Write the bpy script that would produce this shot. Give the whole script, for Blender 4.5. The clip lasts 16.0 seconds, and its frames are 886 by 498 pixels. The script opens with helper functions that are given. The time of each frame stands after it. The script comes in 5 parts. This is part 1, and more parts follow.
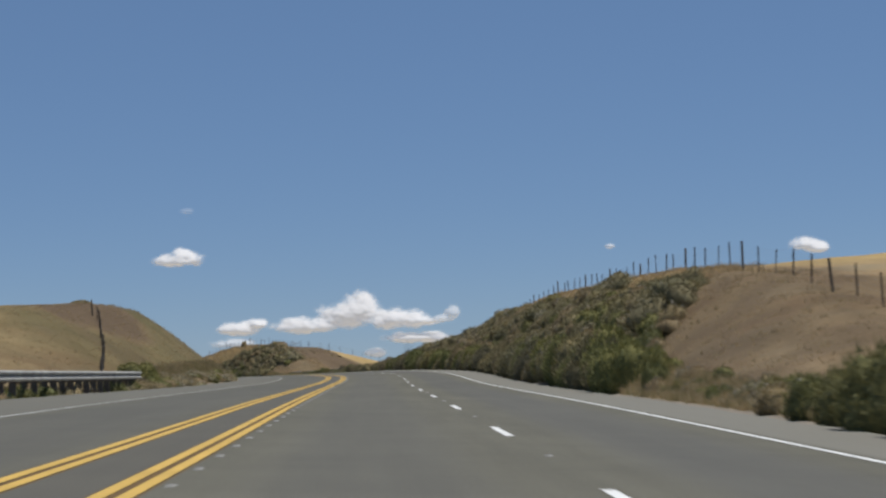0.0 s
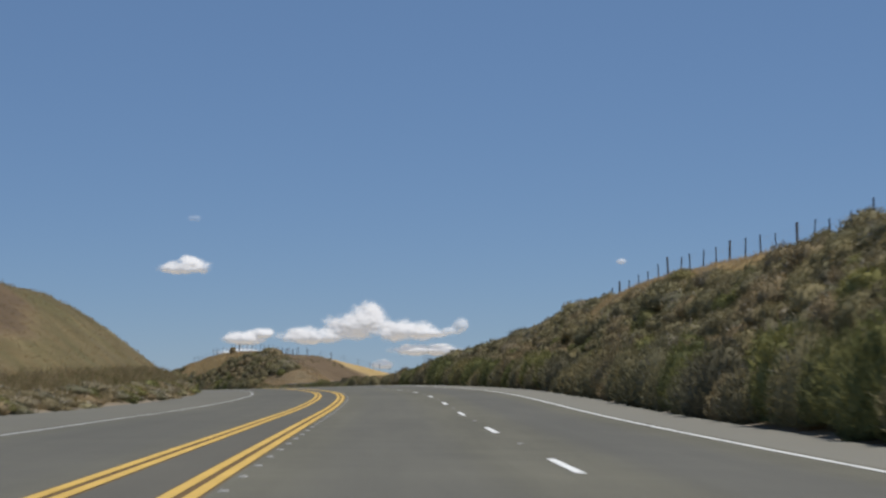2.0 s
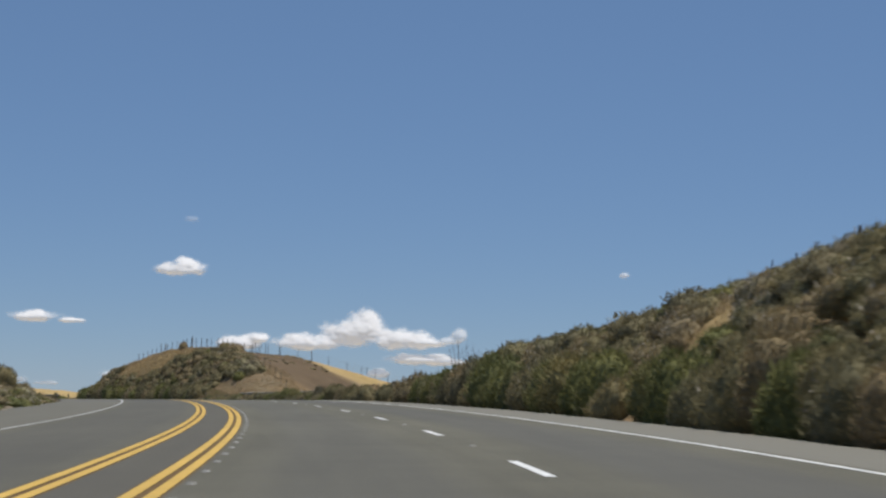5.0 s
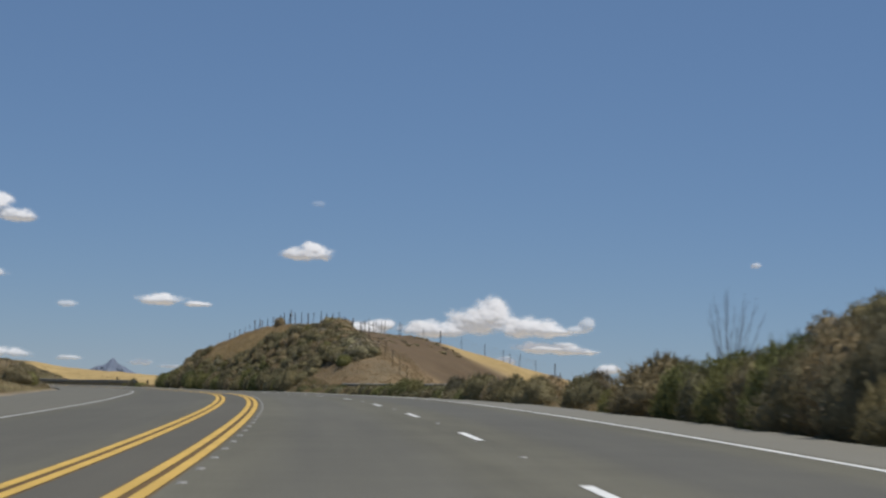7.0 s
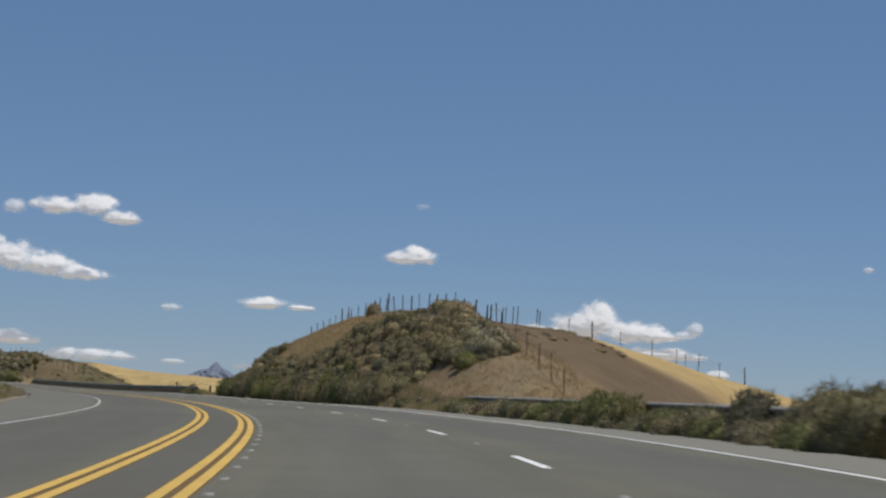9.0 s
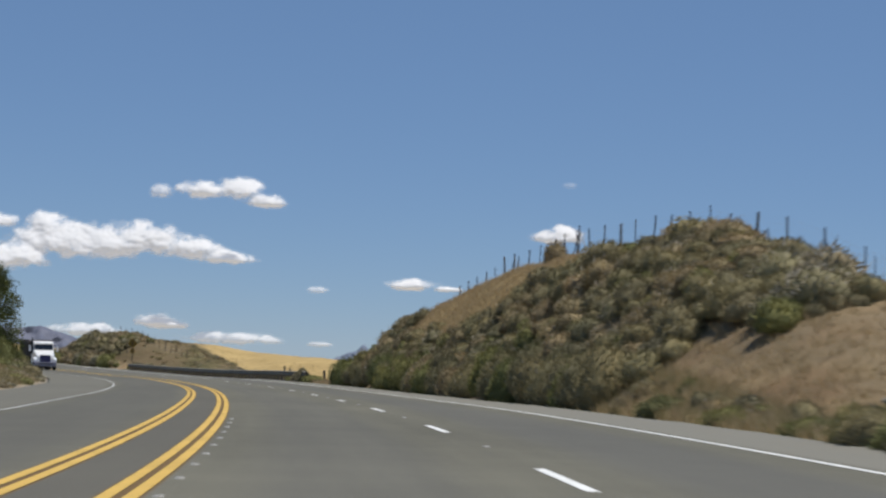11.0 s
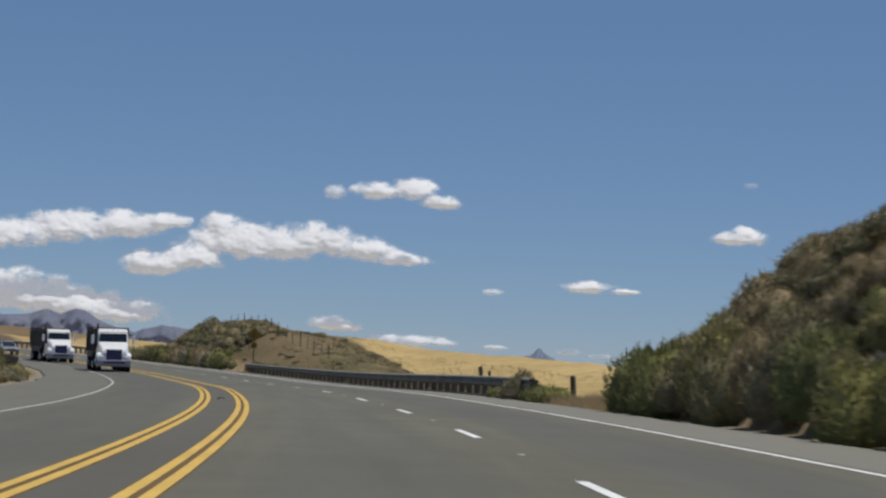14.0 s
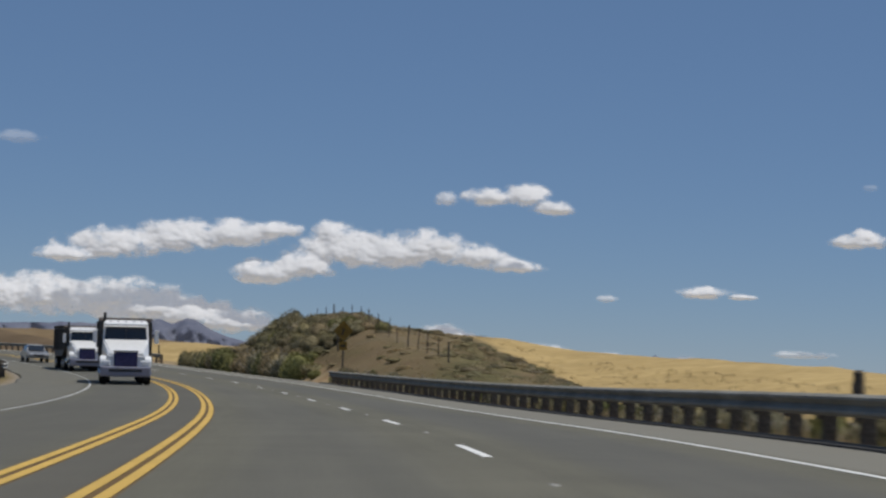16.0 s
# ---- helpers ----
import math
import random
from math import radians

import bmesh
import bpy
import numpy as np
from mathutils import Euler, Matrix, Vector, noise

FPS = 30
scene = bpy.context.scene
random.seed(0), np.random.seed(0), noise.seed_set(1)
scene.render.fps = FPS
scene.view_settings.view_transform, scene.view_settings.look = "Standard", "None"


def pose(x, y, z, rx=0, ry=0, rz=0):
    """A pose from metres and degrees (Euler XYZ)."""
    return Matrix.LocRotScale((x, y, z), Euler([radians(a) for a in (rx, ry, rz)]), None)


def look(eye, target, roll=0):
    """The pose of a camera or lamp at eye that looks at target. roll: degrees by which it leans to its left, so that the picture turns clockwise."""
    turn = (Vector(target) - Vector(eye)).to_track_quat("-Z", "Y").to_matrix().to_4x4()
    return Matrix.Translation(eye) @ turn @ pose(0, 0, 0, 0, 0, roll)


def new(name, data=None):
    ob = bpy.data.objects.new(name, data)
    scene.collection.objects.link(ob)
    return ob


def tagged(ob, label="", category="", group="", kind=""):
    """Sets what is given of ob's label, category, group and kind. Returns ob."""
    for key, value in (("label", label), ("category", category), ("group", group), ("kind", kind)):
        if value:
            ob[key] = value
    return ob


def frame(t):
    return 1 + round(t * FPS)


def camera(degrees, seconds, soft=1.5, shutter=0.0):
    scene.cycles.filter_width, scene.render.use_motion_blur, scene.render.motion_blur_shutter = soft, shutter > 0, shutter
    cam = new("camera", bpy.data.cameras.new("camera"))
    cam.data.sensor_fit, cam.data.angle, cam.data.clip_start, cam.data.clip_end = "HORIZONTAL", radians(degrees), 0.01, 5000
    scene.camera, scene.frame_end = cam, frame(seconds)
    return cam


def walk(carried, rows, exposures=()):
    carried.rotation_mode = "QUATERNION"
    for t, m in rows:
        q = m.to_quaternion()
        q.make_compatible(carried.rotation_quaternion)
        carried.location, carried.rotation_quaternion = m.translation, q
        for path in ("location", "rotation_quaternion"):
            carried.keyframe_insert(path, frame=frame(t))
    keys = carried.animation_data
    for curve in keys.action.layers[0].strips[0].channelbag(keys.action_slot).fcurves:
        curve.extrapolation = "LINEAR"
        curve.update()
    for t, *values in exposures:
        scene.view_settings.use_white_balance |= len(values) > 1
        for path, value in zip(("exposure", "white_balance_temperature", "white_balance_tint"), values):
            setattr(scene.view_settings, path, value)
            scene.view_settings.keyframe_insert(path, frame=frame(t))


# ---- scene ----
# A four-lane country highway that curves left between grassy cuttings, seen from a car in the inner lane.
cam = camera(23.9, 16.0, soft=2.4, shutter=0.4)
# seconds, x, y, z, pitch, heading (left positive), lean to the right
PATH = (
    (0.0, -2.213, 23.136, 0.936, 3.406, 2.443, 1.251),
    (0.5, -3.191, 35.629, 0.992, 3.749, 2.738, 1.072),
    (1.0, -4.265, 48.129, 1.075, 3.848, 2.816, 0.782),
    (1.5, -5.387, 60.563, 1.158, 3.733, 2.975, 0.412),
    (2.0, -6.411, 72.897, 1.226, 3.771, 2.675, 0.184),
    (2.5, -7.455, 85.182, 1.276, 3.629, 2.324, -0.248),
    (3.0, -8.390, 97.490, 1.324, 3.804, 2.133, -0.377),
    (3.5, -9.288, 109.819, 1.380, 3.754, 1.945, -0.644),
    (4.0, -10.181, 122.179, 1.451, 3.768, 1.983, -0.710),
    (4.5, -11.083, 134.580, 1.543, 3.953, 2.187, -1.162),
    (5.0, -12.074, 147.013, 1.658, 4.064, 2.667, -1.508),
    (5.5, -13.215, 159.451, 1.761, 4.108, 3.383, -1.803),
    (6.0, -14.538, 171.875, 1.849, 4.070, 4.241, -1.835),
    (6.5, -16.031, 184.264, 1.909, 4.017, 5.156, -1.914),
    (7.0, -17.680, 196.621, 1.960, 3.636, 6.128, -2.354),
    (7.5, -19.522, 208.876, 2.003, 3.873, 6.996, -2.205),
    (8.0, -21.629, 221.091, 2.035, 3.755, 7.932, -2.740),
    (8.5, -23.779, 233.278, 2.063, 3.696, 8.565, -2.678),
    (9.0, -25.963, 245.437, 2.080, 3.653, 8.981, -2.622),
    (9.5, -28.259, 257.579, 2.089, 3.619, 9.573, -2.562),
    (10.0, -30.773, 269.718, 2.080, 3.462, 10.439, -2.402),
    (10.5, -33.594, 281.869, 2.031, 3.320, 11.622, -2.276),
    (11.0, -36.741, 294.025, 1.951, 2.986, 12.962, -2.040),
    (11.5, -40.132, 306.028, 1.856, 2.982, 14.237, -1.996),
    (12.0, -43.744, 317.934, 1.767, 3.201, 15.176, -2.414),
    (12.5, -47.515, 329.792, 1.677, 3.108, 15.778, -2.288),
    (13.0, -51.404, 341.585, 1.578, 3.019, 16.471, -2.593),
    (13.5, -55.457, 353.360, 1.459, 2.937, 17.132, -2.255),
    (14.0, -59.606, 365.164, 1.331, 2.908, 17.731, -2.322),
    (14.5, -63.924, 376.932, 1.215, 3.118, 18.352, -2.290),
    (15.0, -68.356, 388.647, 1.111, 3.049, 18.914, -2.408),
    (15.5, -72.976, 400.329, 1.012, 2.923, 19.590, -2.185),
    (16.0, -77.767, 412.031, 0.912, 3.020, 20.787, -1.944),
)
walk(cam, [(t, pose(x, y, z, 90 + p, 0, a) @ pose(0, 0, 0, 0, 0, -r)) for t, x, y, z, p, a, r in PATH],
     ((0, -0.05), (2.5, -0.03), (4, 0.05), (7, -0.14), (8, -0.16), (10.5, 0.04), (11, 0.1), (12, 0.02), (14, -0.12), (15, -0.23), (16, -0.26)))

# ---- light ----
SUN_AZ, SUN_EL = radians(68), radians(73)      # clockwise from +y, above the horizon
world = bpy.data.worlds.new("sky")
scene.world = world
world.use_nodes = True
wn = world.node_tree.nodes
sky = wn.new("ShaderNodeTexSky")
sky.sky_type = "NISHITA"
sky.sun_disc = False
sky.sun_elevation, sky.sun_rotation = SUN_EL, SUN_AZ
sky.altitude, sky.air_density, sky.dust_density, sky.ozone_density = 2500, 0.88, 0.0, 4.0
wn["Background"].inputs["Strength"].default_value = 0.071
tone = wn.new("ShaderNodeMix")
tone.data_type, tone.blend_type = "RGBA", "MULTIPLY"
tone.inputs[0].default_value, tone.inputs[7].default_value = 1.0, (0.93, 0.96, 1.03, 1)
world.node_tree.links.new(sky.outputs[0], tone.inputs[6])
even = wn.new("ShaderNodeMix")                  # thin haze evens the blue out
even.data_type = "RGBA"
even.inputs[0].default_value, even.inputs[7].default_value = 0.45, (2.02, 3.66, 6.55, 1)
world.node_tree.links.new(tone.outputs[2], even.inputs[6])
world.node_tree.links.new(even.outputs[2], wn["Background"].inputs["Color"])
sun_data = bpy.data.lights.new("sun", "SUN")
sun_data.energy, sun_data.angle, sun_data.color = 4.1, radians(0.53), (1.0, 0.965, 0.91)
sun = new("sun", sun_data)
SUN_DIR = Vector((math.sin(SUN_AZ) * math.cos(SUN_EL), math.cos(SUN_AZ) * math.cos(SUN_EL), math.sin(SUN_EL)))
sun.matrix_world = look((0, 0, 200), Vector((0, 0, 200)) - SUN_DIR)

# ---- the line of the road: curvature (1/km), grade (%), cross fall (%) every 20 m along the lane line ----
KNOT = np.arange(-20.0, 761.0, 20.0)
CURVE = (2.4, 2.4, 2.41, 0.41, -0.08, 0.05, -0.21, -0.25, 0.7, 1.29, 1.18, 1.06, 0.81, 0.73, 1.44, 1.8, 1.66, 1.4, 0.83, 0.58,
         1.15, 1.26, 1.4, 1.41, 1.19, 0.96, 1.1, 1.54, 1.95, 2.31, 2.66, 3.0, 3.2, 3.3, 3.3, 3.3, 3.3, 3.3, 3.3, 3.3)
GRADE = (-1.13, -0.48, 0.17, 0.72, 0.71, 0.44, 0.49, 0.7, 1.1, 0.87, 0.48, 0.39, 0.29, 0.11, -0.01, -0.48, -0.77, -0.68, -0.8, -1.08,
         -0.91, -0.76, -0.79, -0.65, -1.22, -0.84, -0.44, -0.24, -0.03, 0.34, 0.83, 1.25, 1.3, 1.0, 0.6, 0.3, 0.1, 0.0, 0.0, 0.0)
FALL = (-3.99, -3.91, -3.77, -3.42, -2.58, -1.83, -1.14, -0.31, 1.09, 2.29, 2.7, 2.98, 3.15, 2.93, 2.65, 2.1, 1.99, 2.02, 1.98, 1.7,
        1.63, 1.62, 1.93, 1.95, 1.57, 1.36, 1.26, 1.22, 1.26, 1.29, 1.3, 1.26, 1.2, 1.13, 1.06, 1.0, 0.95, 0.91, 0.88, 0.86)
STEP = 2.0
LINE_S = np.arange(-80.0, 760.1, STEP)


def running(v):
    total = np.concatenate([[0], np.cumsum((v[1:] + v[:-1]) / 2 * STEP)])
    return total - np.interp(0, LINE_S, total)


HEAD = running(np.interp(LINE_S, KNOT, CURVE) / 1000)
LINE_X, LINE_Y = running(-np.sin(HEAD)), running(np.cos(HEAD))
LINE_Z = running(np.interp(LINE_S, KNOT, GRADE) / 100)
LINE_B = np.interp(LINE_S, KNOT, FALL) / 100


def place(s, u, dz=0.0):
    """World points s metres along the lane line, u to its right, dz above its level."""
    a = np.interp(s, LINE_S, HEAD)
    return np.stack(np.broadcast_arrays(np.interp(s, LINE_S, LINE_X) + u * np.cos(a), np.interp(s, LINE_S, LINE_Y) + u * np.sin(a),
                                        np.interp(s, LINE_S, LINE_Z) + dz), -1)


def heading(s):
    return float(np.interp(s, LINE_S, HEAD))


def bank(s):
    return np.interp(s, LINE_S, LINE_B)


LEFT_EDGE, RIGHT_EDGE = -11.2, 5.1            # edges of the pavement
YELLOW_R, YELLOW_L, WHITE_R, WHITE_L = -3.475, -4.425, 3.22, -7.73


def pave(s, u):
    return place(s, u, bank(s) * u)


def smooth(x, a, b):
    t = np.clip((x - a) / (b - a), 0, 1)
    return t * t * (3 - 2 * t)


# crest heights along the road: cuttings on the right, hill on the left
CUT_1 = ((60, 0.0), (66, 0.7), (72, 1.5), (80, 2.3), (86, 3.0), (94, 3.8), (101, 4.3), (116, 4.7), (140, 4.95), (152, 5.15), (172, 5.2), (186, 4.75), (200, 4.05), (212, 3.4), (228, 2.9), (240, 2.6), (248, 1.8), (256, 0.9), (263, 0.3), (270, -1.0))
CUT_2 = ((322, -0.8), (326, -0.2), (331, 0.4), (336, 1.2), (344, 3.0), (351, 4.2), (358, 5.0), (366, 5.6), (378, 6.05), (392, 6.15), (404, 5.75), (417, 5.0), (424, 3.3), (430, 1.4), (435, 0.0), (440, -0.6))
CUT_3 = ((470, -0.6), (500, 0.0), (514, 0.5), (524, 1.0), (536, 1.8), (548, 2.6), (554, 3.2), (560, 3.85), (568, 4.2), (576, 3.8), (584, 2.5), (590, 1.2), (596, 0.2), (602, 0.0), (612, 0.3), (625, 0.6), (639, 0.9), (647, 1.2), (673, 1.9), (685, 2.9), (695, 3.5), (740, 4.6))
RIDGE = ((440, 0.2), (480, 0.7), (506, 1.3), (520, 1.75), (540, 2.1), (585, 2.75), (602, 1.9), (625, 0.7), (639, 0.85), (647, 1.2), (673, 1.9), (685, 2.5), (695, 2.8), (740, 3.0))
HILL_L = ((96, -0.5), (104, 0.4), (112, 1.8), (127, 4.1), (160, 5.1), (192, 5.4), (205, 5.25), (220, 5.05), (235, 4.4), (250, 3.0), (261, 1.5), (270, 0.5), (285, 0.5), (330, 0.7), (380, 1.1), (410, 1.7), (440, 1.8), (480, 1.2), (505, 0.1), (530, -0.4), (760, -0.3))


def along(s, table):
    xs, ys = zip(*table)
    return np.interp(s, xs, ys, left=-9, right=-9)


def fbm(x, y, scale, octaves=3):
    """Smooth noise by summed sines, vectorised, about -1 to 1."""
    total, amp = 0, 0.5
    for k in range(octaves):
        f = 2 ** k / scale
        a, b = x * f, y * f
        total = total + amp * (np.sin(a * 1.9 + 1.3 * k + 1.7 * np.sin(b * 1.3 + k)) * np.sin(b * 2.1 + 0.7 * k + 1.5 * np.sin(a * 1.1 - k)))
        amp *= 0.55
    return total


def ground_level(s, u):
    """Height of the land above the lane line's level."""
    s, u = np.broadcast_arrays(np.asarray(s, float), np.asarray(u, float))
    edge = bank(s) * np.clip(u, LEFT_EDGE, RIGHT_EDGE)
    # right side
    t = np.clip((u - 5.95) / 5.55, 0, 1)
    rise = np.sin(t * 1.45) / np.sin(1.45)
    out = np.maximum(u - 11.5, 0)
    c1 = along(s, CUT_1) + np.minimum(out, 30) * 0.085 * smooth(s, 86, 125) - np.maximum(out - 30, 0) * 0.1
    c2 = along(s - 1.6 * np.minimum(out, 60) * smooth(-s, -400, -360), CUT_2) - 0.03 * np.minimum(out, 10) - 0.16 * np.maximum(out - 10, 0) - 0.05 * np.maximum(out - 15, 0)
    c3 = along(s - 0.6 * np.minimum(out, 30), CUT_3) - 0.07 * np.minimum(out, 8) - 0.02 * out - 0.15 * np.maximum(out - 15, 0)
    crest = np.maximum(np.maximum(c1, c2), np.maximum(c3, -9))
    low = -0.5 - 0.09 * np.maximum(u - 8, 0)
    low = np.maximum(low, -9)
    field = along(np.maximum(s, 441), RIDGE)
    field = -0.6 + (field + 0.6) * smooth(u, 8, 30) - np.minimum(np.maximum(u - 30, 0) * 0.09, 5)
    base = np.where(s > 405, low + (field - low) * smooth(s, 405, 450), low)
    hill = np.where(crest > -8, crest * np.where(crest > 0, rise, smooth(u, 5.5, 9)), -9)
    soft = np.maximum(hill, base * smooth(u, 5.3, 9))
    right = np.where(u > RIGHT_EDGE, edge * smooth(-u, -7.5, -5.1) - 0.06 + soft, 0)
    # left side
    v = -u
    t = np.clip((v - 11.6) / 7.5, 0, 1)
    hl = along(s, HILL_L)
    hl = np.where(hl < -8, -0.5, hl)
    left = edge * smooth(-v, -14, -11.2) - 0.06 + hl * (0.75 * t + 0.25 * smooth(t, 0, 1)) - np.maximum(v - 21, 0) * np.where((s > 90) & (s < 215), 0.0, 0.02)
    left = left - np.maximum(v - 60, 0) * 0.08
    level = np.where(u > RIGHT_EDGE, right, np.where(u < LEFT_EDGE, left, edge - 0.12))
    away = smooth(np.abs(u + 3), 9.5, 13)
    rill = smooth(np.abs(u + 3), 9.8, 12.5) * smooth(-np.abs(u + 3), -17, -14.5)
    return np.maximum(level + away * (0.16 * fbm(s, u * 1.3, 5.0) + 0.05 * fbm(s + 40, u, 1.2)) + 0.11 * rill * fbm(s + 2.2 * u, u * 0.3, 1.5), -9.5)


# ---- materials ----
def material(name, rough=0.9):
    m = bpy.data.materials.new(name)
    m.use_nodes = True
    b = m.node_tree.nodes["Principled BSDF"]
    b.inputs["Roughness"].default_value = rough
    b.inputs["Specular IOR Level"].default_value = 0.25
    return m, m.node_tree, b


def link(tree, a, b):
    tree.links.new(a, b)


def ramp(tree, value, stops):
    n = tree.nodes.new("ShaderNodeValToRGB")
    while len(n.color_ramp.elements) < len(stops):
        n.color_ramp.elements.new(0.5)
    for e, (pos, col) in zip(n.color_ramp.elements, stops):
        e.position, e.color = pos, (*col, 1)
    link(tree, value, n.inputs[0])
    return n.outputs[0]


def noise_node(tree, scale, detail=4.0, rough=0.55, vector=None):
    n = tree.nodes.new("ShaderNodeTexNoise")
    n.inputs["Scale"].default_value, n.inputs["Detail"].default_value, n.inputs["Roughness"].default_value = scale, detail, rough
    if vector is not None:
        link(tree, vector, n.inputs["Vector"])
    return n.outputs["Fac"]


def mix(tree, fac, a, b, mode="MIX"):
    n = tree.nodes.new("ShaderNodeMix")
    n.data_type, n.blend_type = "RGBA", mode
    for sock, v in ((n.inputs[0], fac), (n.inputs[6], a), (n.inputs[7], b)):
        if isinstance(v, (int, float)):
            sock.default_value = v
        elif isinstance(v, tuple):
            sock.default_value = (*v, 1)
        else:
            link(tree, v, sock)
    return n.outputs[2]


def bump(tree, bsdf, height, strength, distance):
    n = tree.nodes.new("ShaderNodeBump")
    n.inputs["Strength"].default_value, n.inputs["Distance"].default_value = strength, distance
    link(tree, height, n.inputs["Height"])
    link(tree, n.outputs[0], bsdf.inputs["Normal"])


def object_coords(tree):
    return tree.nodes.new("ShaderNodeTexCoord").outputs["Object"]


def speckled(name, dark, light, scale, rough=0.9, metal=0.0, relief=0.15, distance=0.01, spec=0.25):
    """A surface of two tones at two scales with fine relief."""
    m, t, b = material(name, rough)
    co = object_coords(t)
    f1, f2 = noise_node(t, scale, 5, 0.6, co), noise_node(t, scale * 0.13, 3, 0.5, co)
    c1 = ramp(t, f1, ((0.3, dark), (0.72, light)))
    c2 = ramp(t, f2, ((0.3, (0.75, 0.75, 0.75)), (0.7, (1.1, 1.1, 1.1))))
    link(t, mix(t, 1.0, c1, c2, "MULTIPLY"), b.inputs["Base Color"])
    b.inputs["Metallic"].default_value = metal
    b.inputs["Specular IOR Level"].default_value = spec
    if relief:
        bump(t, b, f1, relief, distance)
    return m


def asphalt():
    m, t, b = material("asphalt", 0.88)
    uv = t.nodes.new("ShaderNodeUVMap").outputs[0]
    sep = t.nodes.new("ShaderNodeSeparateXYZ")
    link(t, uv, sep.inputs[0])
    stretch = t.nodes.new("ShaderNodeMapping")
    stretch.inputs["Scale"].default_value = (1.0, 0.045, 1.0)
    link(t, uv, stretch.inputs[0])
    streak = noise_node(t, 1.6, 4, 0.6, stretch.outputs[0])
    broad = noise_node(t, 0.05, 4, 0.6, uv)
    grit = noise_node(t, 38.0, 3, 0.7, uv)
    patch = noise_node(t, 0.5, 5, 0.65, uv)
    base = ramp(t, grit, ((0.3, (0.092, 0.086, 0.065)), (0.7, (0.148, 0.140, 0.106))))
    col = mix(t, 1.0, base, ramp(t, streak, ((0.32, (0.89, 0.89, 0.88)), (0.68, (1.08, 1.08, 1.07)))), "MULTIPLY")
    col = mix(t, 1.0, col, ramp(t, broad, ((0.3, (0.88, 0.88, 0.88)), (0.7, (1.1, 1.1, 1.09)))), "MULTIPLY")
    col = mix(t, 1.0, col, ramp(t, patch, ((0.35, (0.93, 0.93, 0.93)), (0.65, (1.05, 1.05, 1.04)))), "MULTIPLY")
    # oil-darkened lane middles, scuffed shoulder, brown strip between the yellow lines
    def band(lo, hi, soft, colour, amount):
        nonlocal col
        a = t.nodes.new("ShaderNodeMapRange"); a.interpolation_type = "SMOOTHSTEP"
        a.inputs[1].default_value, a.inputs[2].default_value = lo - soft, lo + soft
        c = t.nodes.new("ShaderNodeMapRange"); c.interpolation_type = "SMOOTHSTEP"
        c.inputs[1].default_value, c.inputs[2].default_value = hi - soft, hi + soft
        c.inputs[3].default_value, c.inputs[4].default_value = amount, 0.0
        link(t, sep.outputs[0], a.inputs[0]); link(t, sep.outputs[0], c.inputs[0])
        mul = t.nodes.new("ShaderNodeMath"); mul.operation = "MULTIPLY"
        link(t, a.outputs[0], mul.inputs[0]); link(t, c.outputs[0], mul.inputs[1])
        col = mix(t, mul.outputs[0], col, colour)
    band(-2.6, -0.9, 0.4, (0.092, 0.091, 0.088), 0.28)
    band(0.8, 2.5, 0.4, (0.088, 0.087, 0.084), 0.45)
    band(-7.4, -4.8, 0.5, (0.086, 0.083, 0.074), 0.5)
    band(YELLOW_L + 0.15, YELLOW_R - 0.15, 0.06, (0.085, 0.078, 0.066), 0.55)
    band(YELLOW_R - 0.17, YELLOW_R + 0.17, 0.03, (0.135, 0.08, 0.028), 0.9)
    band(YELLOW_L - 0.17, YELLOW_L + 0.17, 0.03, (0.135, 0.08, 0.028), 0.9)
    band(3.4, 6.0, 0.12, (0.205, 0.194, 0.162), 0.72)
    band(-12.0, -7.95, 0.12, (0.155, 0.148, 0.125), 0.5)
    link(t, col, b.inputs["Base Color"])
    bump(t, b, grit, 0.25, 0.004)
    return m


def paint(name, colour, worn):
    m, t, b = material(name, 0.7)
    uv = t.nodes.new("ShaderNodeUVMap").outputs[0]
    f1, f2 = noise_node(t, 14.0, 5, 0.7, uv), noise_node(t, 0.7, 3, 0.5, uv)
    c = mix(t, ramp(t, f1, ((0.25, (1, 1, 1)), (0.42, (0, 0, 0)))), colour, worn)
    link(t, mix(t, 1.0, c, ramp(t, f2, ((0.3, (0.85, 0.85, 0.85)), (0.7, (1.05, 1.05, 1.05)))), "MULTIPLY"), b.inputs["Base Color"])
    bump(t, b, f1, 0.2, 0.002)
    return m


